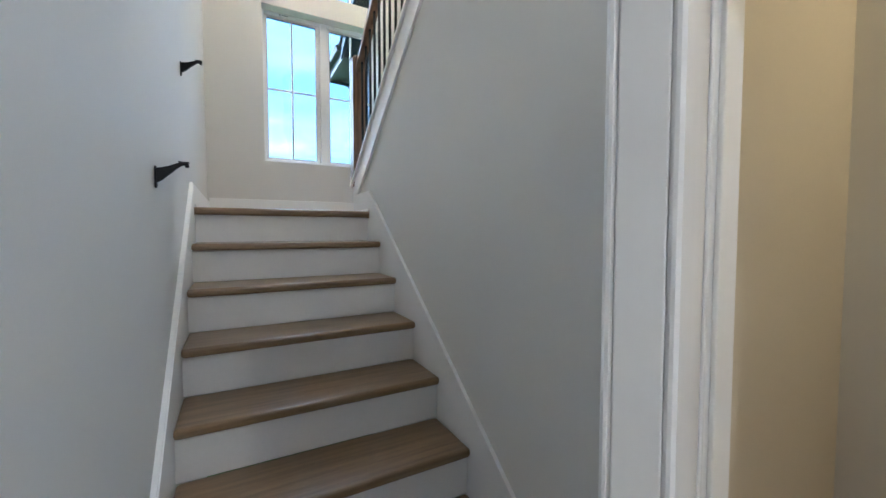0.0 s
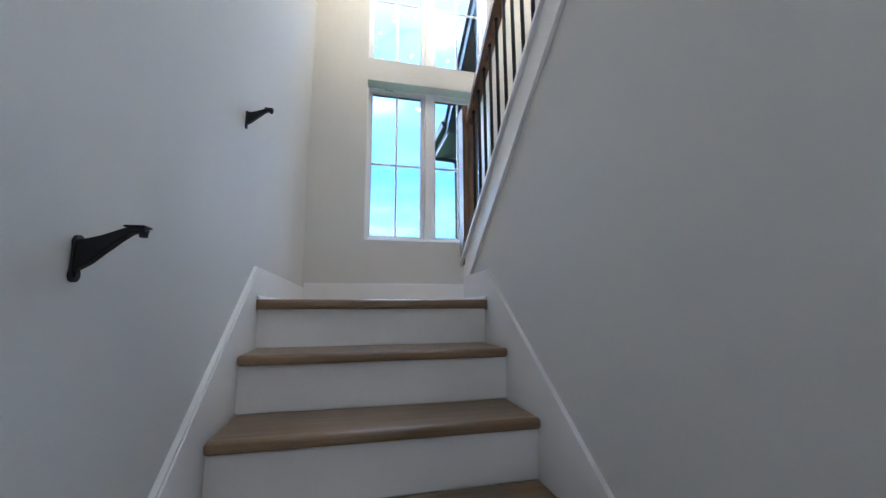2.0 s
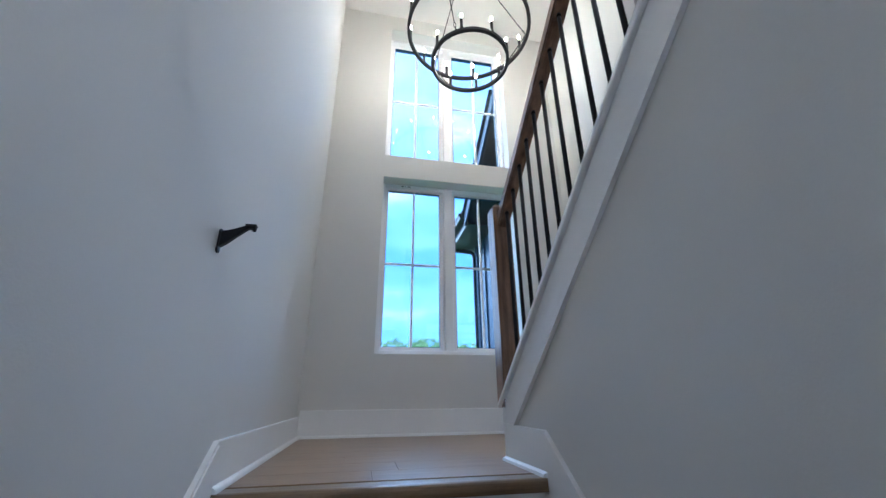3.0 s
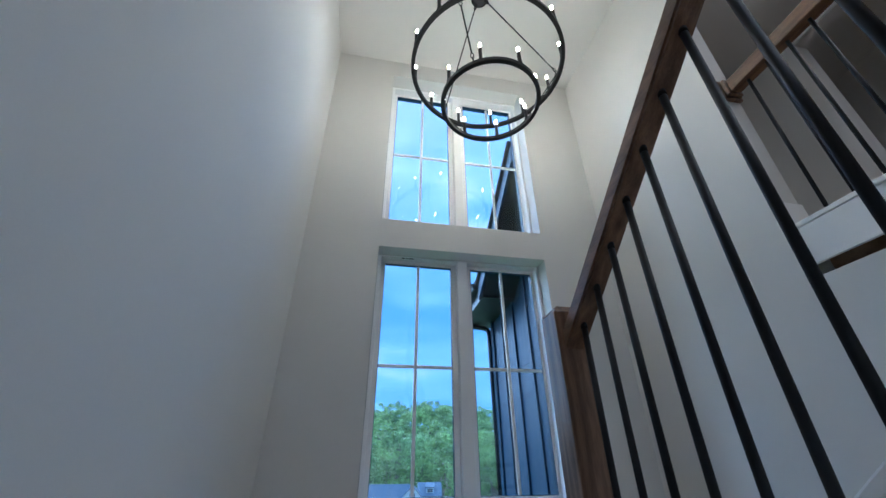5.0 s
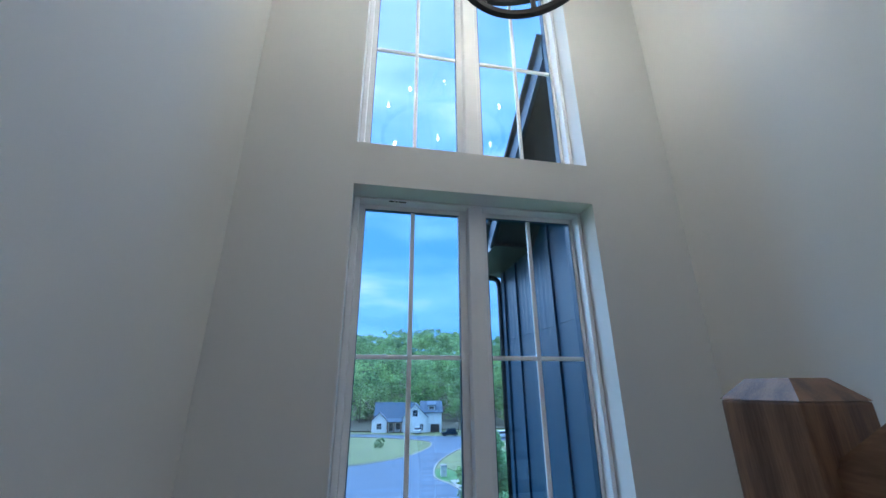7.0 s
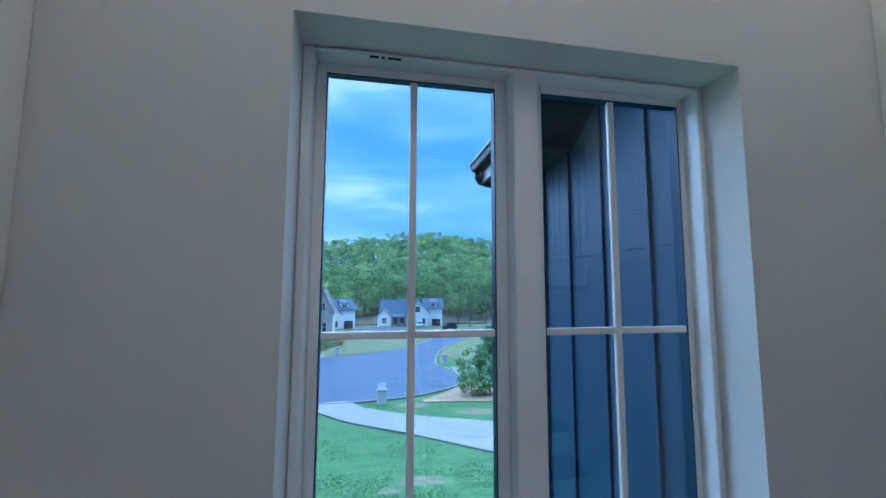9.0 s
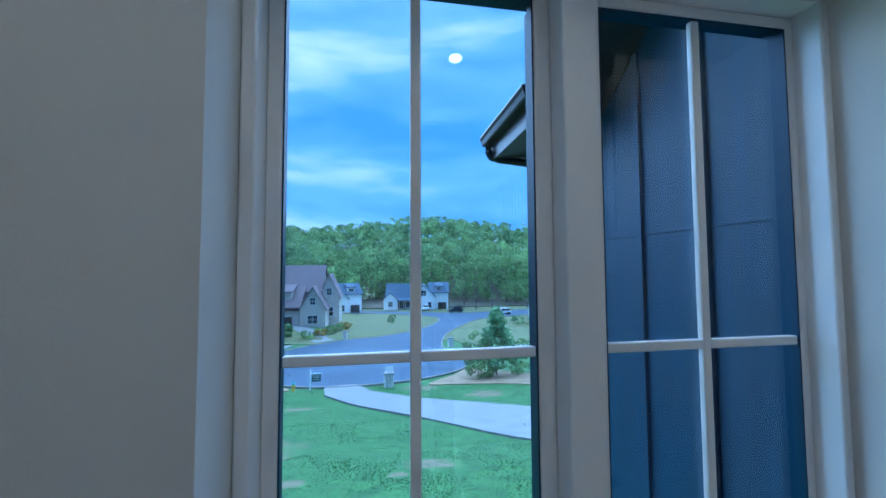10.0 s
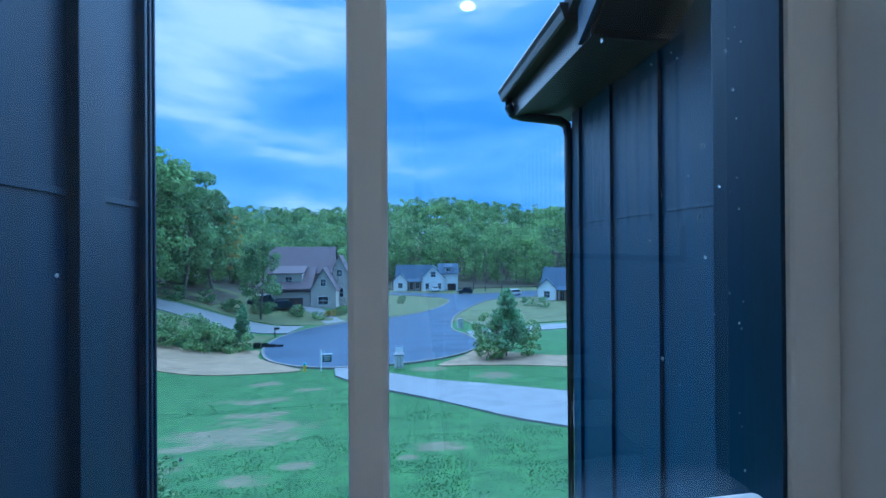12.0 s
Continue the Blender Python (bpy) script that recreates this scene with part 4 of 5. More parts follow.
sheet("driveway_east", [(11.4, 53.0), (16, 54.5), (24, 56.5), (40, 58), (40, 54), (25, 52.5), (16, 50.5), (11.3, 48.5)], 0.06, CONCRETE, "pale concrete driveway on the far kerb", "driveway")
sheet("soil_west", spline([(-30, 40), (-20, 36.5), (-12, 35.4), (-6.8, 35.6), (-8.5, 38), (-12, 42), (-13.5, 46), (-19, 43), (-30, 46)], 4), 0.045, DIRT, "bare sandy clay verge beside the kerb", "soil")
sheet("soil_east", spline([(5.2, 35.2), (8, 34.5), (12, 33.6), (18, 31.5), (24, 31), (24, 35), (17, 36.8), (12.5, 40), (10.6, 42), (8, 38.5)], 4), 0.045, DIRT, "bare sandy clay verge beside the kerb", "soil")
sheet("verge_west", [(-60, 45), (-30, 45), (-19, 47.5), (-14.2, 49), (-13.9, 54.6), (-20, 54.2), (-31, 53.9), (-60, 53.4)], 0.03, FIELD, "dry yellow-green grass between the scrub and a driveway", "grass")
FLOOR = material("leaf_litter", (0.055, 0.050, 0.030), 0.95, vary=0.4, scale=0.4, bump=0.4, bump_scale=10)
sheet("verge_far", [(-75, 63), (-45, 61.5), (-22, 62.0), (-12, 63.5), (-5, 62), (12, 62), (75, 58), (75, 127), (-75, 127)], 0.02, FIELD, "dry yellow-green grass round the neighbouring houses", "grass", step=4)
sheet("forest_floor", [(-220, 126), (220, 126), (300, 340), (-300, 340)], 0.25, FLOOR, "dark leaf litter under the woods", "forest floor", step=5)
sheet("forest_floor", [(-75, 66), (-40, 63.5), (-26, 64.5), (-24, 80), (-28, 126), (-75, 126)], 0.06, FLOOR, "dark leaf litter under the western trees", "forest floor", step=4)
sheet("verge_island", spline([(-4, 68), (2, 70.5), (8, 77), (13.6, 90), (12, 99.5), (0, 109.5), (-7, 108), (-7, 90), (-6.5, 75)], 4), 0.06, FIELD, "dry yellow-green lawn inside the bend of the street", "grass")
sheet("verge_east", spline([(13.4, 68), (20, 80.5), (28, 91), (44, 97), (44, 62), (28, 59), (15, 57)], 4), 0.05, FIELD, "dry yellow-green lawn beside the street", "grass")


# ---- dark wings of the house, board and batten ----
JOINT_E, JOINT_W = 1.555, 1.50


def wing(name, label, x_face, side, y0, y1, outline, battens, joint):
    """A wing whose side face is the plane x = x_face; side is the way that it faces."""
    w = thing(name, (x_face, y0, -3), label, "house wing", kind="structure")
    inv = Matrix.Translation((-x_face, -y0, 3))
    bm = B()
    prism(bm, outline, "x", x_face - side * 3.2, x_face)
    bm.transform(inv)
    part("wall", bm, SIDING, w)
    top = max(p[1] for p in outline)

    def z_top(y):
        zs = [za + (zb - za) * (y - ya) / (yb - ya) for (ya, za), (yb, zb) in zip(outline, outline[1:] + outline[:1]) if yb != ya and min(ya, yb) <= y <= max(ya, yb)]
        return max(zs)
    for ya, yb, th in battens:
        bm = B()
        zt = min(z_top(ya), z_top(yb)) - 0.004
        box(bm, min(x_face + side * 0.0005, x_face + side * th), max(x_face + side * 0.0005, x_face + side * th), ya, yb, -2.9, zt, 0.002)
        bm.transform(inv)
        part("batten", bm, SIDING, w)
    edges = sorted([y0] + [v for b in battens for v in b[:2]] + [y1])
    for ya, yb in zip(edges[::2], edges[1::2]):
        if yb - ya > 0.05:
            bm = B()
            box(bm, min(x_face + side * 0.0005, x_face + side * 0.005), max(x_face + side * 0.0005, x_face + side * 0.005), ya + 0.002, yb - 0.002, joint, joint + 0.012, 0.001)
            bm.transform(inv)
            part("joint_flashing", bm, SIDING, w)
    return w


EW = 1.91
EY, EZ = 3.75, 2.256
RAKE0, SLP = 2.944, 0.68
wing_e = wing("house_wing_east", "dark navy board and batten wing with an eave", EW, -1, YO + 0.021, EY, [(YO + 0.021, -3.0), (EY, -3.0), (EY, EZ), (RAKE0, EZ), (YO + 0.021, EZ + SLP * (RAKE0 - YO - 0.021))],
              [(1.90, 1.942, 0.018), (2.262, 2.304, 0.018), (2.628, 2.670, 0.018), (2.990, 3.032, 0.018), (3.346, 3.388, 0.018), (3.665, 3.75, 0.02)], JOINT_E)
wing_w = wing("house_wing_west", "dark navy board and batten wing beside the window", 0.20, 1, YO + 0.021, 2.48, [(YO + 0.021, -3.0), (2.48, -3.0), (2.48, 6.0), (YO + 0.021, 6.0)],
              [(1.83, 1.89, 0.02), (2.255, 2.32, 0.02), (2.446, 2.456, 0.016), (2.461, 2.469, 0.018), (2.473, 2.48, 0.02)], JOINT_W)

roof_e = thing("wing_roof", (EW, EY + 0.08, EZ + 0.02), "dark shingled wing roof with black soffit and fascia", "roof", kind="structure")
RI = Matrix.Translation((-EW, -EY - 0.08, -EZ - 0.02))


def rpart(name, bm, mat, label="", parent=None):
    bm.transform(RI)
    return part(name, bm, mat, parent or roof_e, label)


def rake(y):
    return EZ + SLP * (RAKE0 - y)


XE, YE = 1.58, EY + 0.17
bm = B()
box(bm, XE, EW + 3, RAKE0, YE, EZ + 0.002, EZ + 0.017)
rpart("soffit", bm, SOFFIT)
bm = B()
box(bm, XE - 0.016, XE - 0.0005, RAKE0, YE + 0.015, EZ, EZ + 0.185, 0.002)
rpart("fascia", bm, GUTTER)
yr = YO + 0.022
bm = B()
prism(bm, [(RAKE0, EZ + 0.036), (yr, rake(yr) + 0.036), (yr, rake(yr) + 0.051), (RAKE0, EZ + 0.051)], "x", XE, EW + 3)
rpart("raking_soffit", bm, SOFFIT)
bm = B()
prism(bm, [(RAKE0 + 0.065, EZ + 0.001), (yr, rake(yr) + 0.021), (yr, rake(yr) + 0.168), (RAKE0 + 0.065, EZ + 0.151)], "x", XE - 0.037, XE - 0.017)
rpart("raking_fascia", bm, SIDING)
bm = B()
prism(bm, [(RAKE0 + 0.1, EZ + 0.155), (yr, rake(yr) + 0.193), (yr, rake(yr) + 0.226), (RAKE0 + 0.1, EZ + 0.189)], "x", XE - 0.062, EW + 3)
rpart("shingle_edge", bm, SHINGLE)
bm = B()
prism(bm, [(YE + 0.05, EZ + 0.201), (RAKE0 - 0.02, EZ + 0.206), (RAKE0 - 0.02, EZ + 0.235), (YE + 0.05, EZ + 0.218)], "x", XE - 0.058, EW + 3)
rpart("lower_roof", bm, SHINGLE)
bm = B()
gp = [(XE - 0.0175, EZ + 0.122), (XE - 0.0175, EZ + 0.197), (XE - 0.099, EZ + 0.197), (XE - 0.102, EZ + 0.185), (XE - 0.091, EZ + 0.164), (XE - 0.080, EZ + 0.130), (XE - 0.071, EZ + 0.122)]
prism(bm, gp, "y", RAKE0 + 0.1, YE + 0.04)
gut = rpart("gutter", bm, GUTTER, "black aluminium gutter")
bm = B()
tube(bm, [(1.538, 3.908, EZ + 0.126), (1.538, 3.908, EZ + 0.067), (1.555, 3.904, EZ + 0.03), (1.613, 3.874, EZ), (1.731, 3.824, EZ - 0.025), (1.831, 3.790, EZ - 0.046), (1.869, 3.778, EZ - 0.075), (1.881, 3.775, EZ - 0.143), (1.881, 3.775, -2.6)], 0.029, 12)
rpart("downspout", bm, GUTTER, "black round-cornered downspout")


# ---- neighbouring houses ----
def gable_block(bm_w, bm_r, x0, x1, y0, y1, z0, z1, rise, axis, over=0.4, th=0.18):
    """Walls with gables, and two roof slabs; axis is the way that the ridge runs."""
    if axis == "x":
        ym = (y0 + y1) / 2
        prism(bm_w, [(y0, z0), (y0, z1), (ym, z1 + rise), (y1, z1), (y1, z0)], "x", x0, x1)
        k = rise / (ym - y0)
        for s, e in ((-1, y0 - over), (1, y1 + over)):
            prism(bm_r, [(ym, z1 + rise + 0.01), (ym, z1 + rise + th), (e, z1 - k * over + th), (e, z1 - k * over + 0.01)], "x", x0 - over, x1 + over)
    else:
        xm = (x0 + x1) / 2
        prism(bm_w, [(x0, z0), (x0, z1), (xm, z1 + rise), (x1, z1), (x1, z0)], "y", y0, y1)
        k = rise / (xm - x0)
        for s, e in ((-1, x0 - over), (1, x1 + over)):
            prism(bm_r, [(xm, z1 + rise + 0.01), (xm, z1 + rise + th), (e, z1 - k * over + th), (e, z1 - k * over + 0.01)], "y", y0 - over, y1 + over)


def house_window(house, x, y, z, w, h, axis="y", mat=None):
    """A window on a wall that faces -y (axis y) or +x (axis x)."""
    bm = B()
    f = 0.09
    for a in ((-w / 2 - f, -w / 2, -f, h + f), (w / 2, w / 2 + f, -f, h + f), (-w / 2, w / 2, h, h + f), (-w / 2, w / 2, -f, 0), (-0.03, 0.03, 0, h), (-w / 2, w / 2, h / 2 - 0.03, h / 2 + 0.03)):
        box(bm, a[0], a[1], -0.08, 0.0, a[2], a[3])
    turn = pose(x, y, z, 0, 0, 0 if axis == "y" else 90)
    bm.transform(turn)
    fr = part("window", bm, mat or WHITE_P, house)
    bm = B()
    box(bm, -w / 2, w / 2, -0.03, 0.0, 0, h)
    bm.transform(turn)
    part("pane", bm, DARKG, fr, "dark glass pane")


def garage_door(house, x, y, z, w, h, axis="y"):
    turn = pose(x, y, z, 0, 0, 0 if axis == "y" else 90)
    bm = B()
    for i in range(4):
        box(bm, -w / 2, w / 2, -0.06, 0, i * h / 4 + 0.01, (i + 1) * h / 4 - 0.01, 0.01, seg=1)
    bm.transform(turn)
    part("garage_door", bm, DARKW, house, "dark panelled garage door")


DARKW = material("dark_brown_door", (0.045, 0.035, 0.032), 0.6, vary=0.1)


def brick_house():
    h = thing("house", (-16, 80, -9.5), "two-storey brick and stone house with brown shingled roofs", "house")
    w, s, b, r = B(), B(), B(), B()
    gable_block(w, r, -7.0, 5.5, 2, 12, -0.6, 6.6, 5.0, "x")
    gable_block(w, r, -5.5, 2.2, -2.5, 2.1, -0.6, 3.2, 1.0, "x", 0.35)
    part("brick_wall", w, BRICK, h)
    gable_block(s, r, 2.4, 7.0, -3.2, 8, -0.6, 3.6, 3.9, "y", 0.35)
    gable_block(s, r, 5.0, 9.0, 2.5, 9, -0.6, 5.6, 4.2, "y", 0.35)
    part("stone_gable", s, STONE, h, "stacked stone front gables")
    prism(r, [(-3.0, 3.5), (-3.0, 3.75), (2.6, 7.6), (2.6, 7.35)], "x", -5.6, 2.5)
    part("roof", r, ROOF_B, h, "brown shingled roof")
    box(b, -4.6, 0.4, -1.2, 2.2, 3.9, 6.5)
    part("dormer", b, BEIGE, h, "beige shed dormer")
    bm = B()
    prism(bm, [(-1.6, 6.45), (-1.6, 6.65), (3.5, 8.0), (3.5, 7.8)], "x", -5.0, 0.8)
    part("dormer_roof", bm, ROOF_B, h)
    house_window(h, -2.0, -1.21, 4.5, 1.2, 1.4)
    house_window(h, -6.2, 1.99, 3.0, 0.9, 1.4)
    house_window(h, 4.7, -3.21, 4.2, 0.9, 1.3)
    house_window(h, 7.0, 2.49, 5.6, 1.0, 1.4)
    house_window(h, 7.0, 2.49, 1.4, 1.6, 1.8)
    house_window(h, -6.3, 1.99, 0.4, 0.8, 1.3)
    garage_door(h, -1.6, -2.51, -0.4, 4.9, 2.4)
    house_window(h, 4.7, -3.21, 0.7, 1.8, 1.5)
    bm = B()
    box(bm, -5.2, -4.6, -2.56, -2.51, -0.4, 1.8)
    part("side_door", bm, DARKW, h)
    return h


def white_house(name, label, m, mirror=1):
    h = thing(name, (0, 0, 0), label, "house")
    w, r = B(), B()
    gable_block(w, r, -9.0, 2.0, 1.5, 10.0, -1, 3.2, 4.2, "x")
    gable_block(w, r, -0.6, 6.2, -0.5, 9, -1, 3.9, 3.4, "y")
    gable_block(w, r, 4.5, 10.5, 1.0, 10.5, -1, 5.0, 2.8, "x")
    gable_block(w, r, -9.6, -5.4, 0.0, 6, -1, 2.9, 2.0, "y", 0.3)
    part("wall", w, STUCCO, h)
    part("roof", r, ROOF_G, h, "slate grey shingled roof")
    bm = B()
    prism(bm, [(-0.6, 2.4), (-0.6, 2.6), (2.2, 3.6), (2.2, 3.4)], "x", -5.3, -0.8)
    part("porch_roof", bm, ROOF_G, h)
    for x in (-5.0, -3.2, -1.2):
        bm = B()
        box(bm, x - 0.13, x + 0.13, -0.45, -0.2, -0.6, 2.45)
        part("porch_post", bm, TIMBER, h, "brown timber porch post")
    bm = B()
    box(bm, 6.6, 8.6, 1.8, 4.5, 5.4, 6.8)
    part("dormer", bm, STUCCO, h)
    bm = B()
    prism(bm, [(1.5, 6.75), (1.5, 6.95), (5.5, 7.9), (5.5, 7.7)], "x", 6.3, 8.9)
    part("dormer_roof", bm, ROOF_G, h)
    for x, y, z, ww, hh in ((2.8, -0.51, 4.0, 1.4, 1.6), (0.9, -0.51, 0.3, 0.9, 1.7), (4.7, -0.51, 0.3, 0.9, 1.7), (-7.5, -0.01, 0.6, 1.3, 1.5), (-2.2, 1.49, 0.4, 1.2, 1.6), (-4.2, 1.49, 0.0, 1.0, 2.1), (7.6, 1.79, 5.7, 1.4, 0.8)):
        house_window(h, x, y, z, ww, hh)
    garage_door(h, 8.6, 0.99, -0.5, 2.6, 2.3)
    h.matrix_basis = m
    return h


TIMBER = material("brown_timber", (0.22, 0.10, 0.05), 0.7, vary=0.2)
brick_house()
white_house("house", "white gabled house with a slate grey roof at the street's end", pose(12.2, 121, -11.0, 0, 0, -8))
white_house("house", "white house with a slate grey roof behind the brick house", pose(-13.5, 112, -10.8, 0, 0, 18))
white_house("house", "pale house with a grey roof across the street", pose(44.5, 84, -10.7, 0, 0, -35))


# ---- trees ----
def leaf_cards(rng, centres, per, spread, size, flat=0.75, turn=0.5):
    """Small bent leaf clumps round the centres, lying roughly along each lobe; corner points of quads."""
    n = len(centres) * per
    c = np.repeat(np.array(centres, float), per, axis=0)
    d = rng.normal(size=(n, 3))
    d /= np.linalg.norm(d, axis=1)[:, None]
    rad = rng.uniform(0.55, 1.0, (n, 1)) ** 0.5
    p = c + d * rad * np.array([spread, spread, spread * flat])
    nrm = d + turn * rng.normal(size=(n, 3))
    nrm /= np.linalg.norm(nrm, axis=1)[:, None]
    u = np.cross(nrm, rng.normal(size=(n, 3)))
    u /= np.linalg.norm(u, axis=1)[:, None] + 1e-9
    v = np.cross(nrm, u)
    s = (size * rng.uniform(0.55, 1.25, (n, 1)))
    quad = np.stack([p - u * s, p - v * s * 0.55 + d * s * 0.15, p + u * s, p + v * s * 0.55 - d * s * 0.1], axis=1)
    return quad.reshape(-1, 3)


def cards_mesh(name, verts, mat):
    me = bpy.data.meshes.new(name)
    n = len(verts) // 4
    me.from_pydata(verts.tolist(), [], np.arange(n * 4).reshape(n, 4).tolist())
    me.materials.append(mat)
    return me


def broadleaf(x, y, h, r, seed, mat, label, low=0.25, clumps=46, per=70, trunk_r=None, name="tree", size=None):
    rng = np.random.default_rng(seed)
    z = gz(x, y) - 0.1
    t = thing(name, (x, y, z), label, "tree")
    tr = trunk_r or h * 0.014
    bm = B()
    pts = [Vector((rng.normal() * 0.012 * h * k, rng.normal() * 0.012 * h * k, h * 0.93 * k / 6)) for k in range(7)]
    for k in range(6):
        rod(bm, pts[k], pts[k + 1], tr * (1 - k / 7.5), 8, tr * (1 - (k + 1) / 7.5))
    cs = []
    for i in range(clumps):
        f = low + (1 - low) * rng.uniform() ** 0.85
        g = (f - low) / (1 - low)
        env = r * (0.35 + 1.25 * math.sqrt(max(0, g * (1.02 - g))) * 1.05)
        a = rng.uniform(0, 2 * math.pi)
        q = env * math.sqrt(rng.uniform(0.15, 1))
        cs.append((q * math.cos(a), q * math.sin(a), f * h * 0.97))
        if i % 3 == 0:
            base = pts[min(6, max(1, int(f * 5)))]
            rod(bm, base, Vector(cs[-1]), tr * 0.28, 5, tr * 0.08)
    part("trunk", bm, BARK, t)
    ob = new("crown", cards_mesh("crown", leaf_cards(rng, cs, per, r * 0.30, size or r * 0.075), mat))
    ob.parent = t
    return t


def conifer(x, y, h, r, seed, label, name="pine_tree", per=34):
    rng = np.random.default_rng(seed)
    t = thing(name, (x, y, gz(x, y) - 0.05), label, "tree")
    bm = B()
    rod(bm, (0, 0, 0), (0, 0, h * 0.97), h * 0.013, 8, h * 0.003)
    cs = []
    levels = 13
    for k in range(levels):
        f = 0.12 + 0.88 * k / (levels - 1)
        rr = r * (1.02 - f) ** 0.8
        for j in range(6):
            a = rng.uniform(0, 2 * math.pi)
            tip = Vector((rr * math.cos(a), rr * math.sin(a), h * f + rr * 0.35))
            rod(bm, (0, 0, h * f * 0.98), tip, h * 0.004, 4, h * 0.001)
            for s in (0.35, 0.65, 0.95):
                cs.append((tip.x * s, tip.y * s, h * f * 0.98 + (tip.z - h * f * 0.98) * s))
    part("trunk", bm, BARK, t)
    ob = new("needles", cards_mesh("needles", leaf_cards(rng, cs, per, h * 0.055, h * 0.022), NEEDLE))
    ob.parent = t
    return t


def place(px_dir, dist):
    """The spot on the ground at dist metres along the bearing, in degrees east of the window's normal."""
    return 0.74 + dist * math.sin(radians(px_dir)), 1.57 + dist * math.cos(radians(px_dir))


# tall trees beside the western driveway
for i, (b, d, h, r, mat) in enumerate(((-34, 60, 19.5, 4.6, LEAF), (-29.5, 63, 20.5, 4.6, LEAF), (-25.8, 70, 19.5, 4.8, LEAFD), (-22.8, 78, 17.0, 3.8, LEAFD), (-20.8, 86, 14.0, 2.0, LEAFY), (-39, 58, 20, 5, LEAF), (-31.5, 72, 20, 5, LEAFD), (-27.5, 82, 19, 5, LEAFD), (-23.5, 92, 18, 5, LEAFD))):
    x, y = place(b, d)
    broadleaf(x, y, h, r, 11 + i, mat, "tall tree with a ragged yellow-turning crown" if mat is LEAFY else "tall broadleaf tree with a dense green crown at the wood's edge", 0.2, 60, 90)
x, y = place(-17.2, 66)
broadleaf(x, y, 12.5, 2.6, 31, LEAFD, "tapering broadleaf tree with dense green foliage beside the house", 0.10, 60, 90)
# bare-stemmed trees before the far wood
for i, (b, d, h) in enumerate(((14.6, 118, 17.5), (17.0, 116, 17), (12.8, 121, 14))):
    x, y = place(b, d)
    broadleaf(x, y, h, 3.0, 51 + i, LEAF, "tall thin tree with a pale bare trunk", 0.55, 26, 60, trunk_r=0.22)
# young pine and shrubs beside the eastern kerb
conifer(12.2, 37.6, 6.4, 2.5, 61, "young pine growing among shrubs by the kerb")
broadleaf(10.6, 38.4, 4.2, 1.5, 62, LEAF, "leafy green shrub beside the young pine", 0.05, 34, 60, name="shrub", size=0.13)
broadleaf(10.3, 36.6, 2.3, 1.3, 63, LEAF, "low leafy shrub on the clay verge", 0.02, 30, 60, name="shrub", size=0.12)
broadleaf(14.4, 38.0, 3.4, 1.5, 64, LEAF, "leafy green shrub beside the young pine", 0.05, 30, 60, name="shrub", size=0.13)
# scrub by the western kerb
conifer(-15.6, 48.0, 4.6, 1.1, 71, "slender young pine in the scrub")
for i, (x, y, h, r) in enumerate(((-18.0, 44.0, 2.6, 2.0), (-20.5, 45.5, 2.8, 2.1), (-15.2, 45.0, 1.9, 1.5), (-23.5, 44.5, 2.0, 2.0), (-17.5, 46.5, 1.9, 1.6), (-21.5, 43.0, 1.6, 1.7), (-26, 45, 2.0, 2.0))):
    broadleaf(x, y, h, r, 81 + i, LEAF, "dense green scrub bush on the bank", 0.02, 30, 60, name="bush", size=0.15)
for i, (b, d, h) in enumerate(((-30.6, 66, 2.6), (-26.6, 68, 2.0), (-23.6, 70, 1.8), (-20.6, 68, 1.8), (-17.2, 70, 2.0), (-12.6, 70, 2.0))):
    x, y = place(b, d)
    broadleaf(x, y, h, 1.3, 101 + i, LEAFD, "small rounded evergreen bush beside the driveway", 0.02, 24, 50, name="bush", size=0.14)
for i, (x, y, h, r, mat) in enumerate(((-9.0, 70.5, 1.2, 1.0, LEAFY), (-7.6, 72.5, 1.4, 1.1, LEAF), (-10.6, 68.5, 1.3, 1.3, LEAF), (-6.6, 76, 1.5, 1.2, LEAF), (-5.6, 79, 1.6, 1.2, LEAFY), (3.9, 89, 2.0, 1.0, LEAFD), (30.5, 80, 1.8, 1.5, LEAFD), (32, 76, 2.0, 1.5, LEAFD))):
    broadleaf(x, y, h, r, 121 + i, mat, "clipped garden shrub in a planting bed", 0.02, 20, 50, name="shrub", size=0.12)
for i, (b, d, h, r) in enumerate(((-36.5, 68, 4.2, 2.2), (-33.5, 72, 5.0, 2.4), (-30.6, 75, 4.4, 2.4), (-28.2, 78, 5.2, 2.4), (-26.0, 82, 4.6, 2.5), (-24.2, 80, 4.0, 2.2), (-22.3, 86, 4.8, 2.4), (-20.5, 90, 4.2, 2.4), (-18.8, 88, 4.6, 2.2), (-35.0, 80, 5.5, 2.6), (-31.8, 86, 5.5, 2.8), (-28.6, 92, 5.8, 2.8), (-25.0, 96, 5.5, 2.8), (-21.5, 98, 5.4, 2.8))):
    x, y = place(b, d)
    broadleaf(x, y, h, r, 161 + i, LEAFD if i % 3 else LEAF, "tangled green undergrowth at the foot of the trees", 0.02, 36, 60, name="shrub", size=0.2)
broadleaf(-3.3, 8.6, 1.9, 0.7, 140, LEAFD, "dense evergreen shrub close to the house", 0.02, 30, 70, name="shrub", size=0.05)

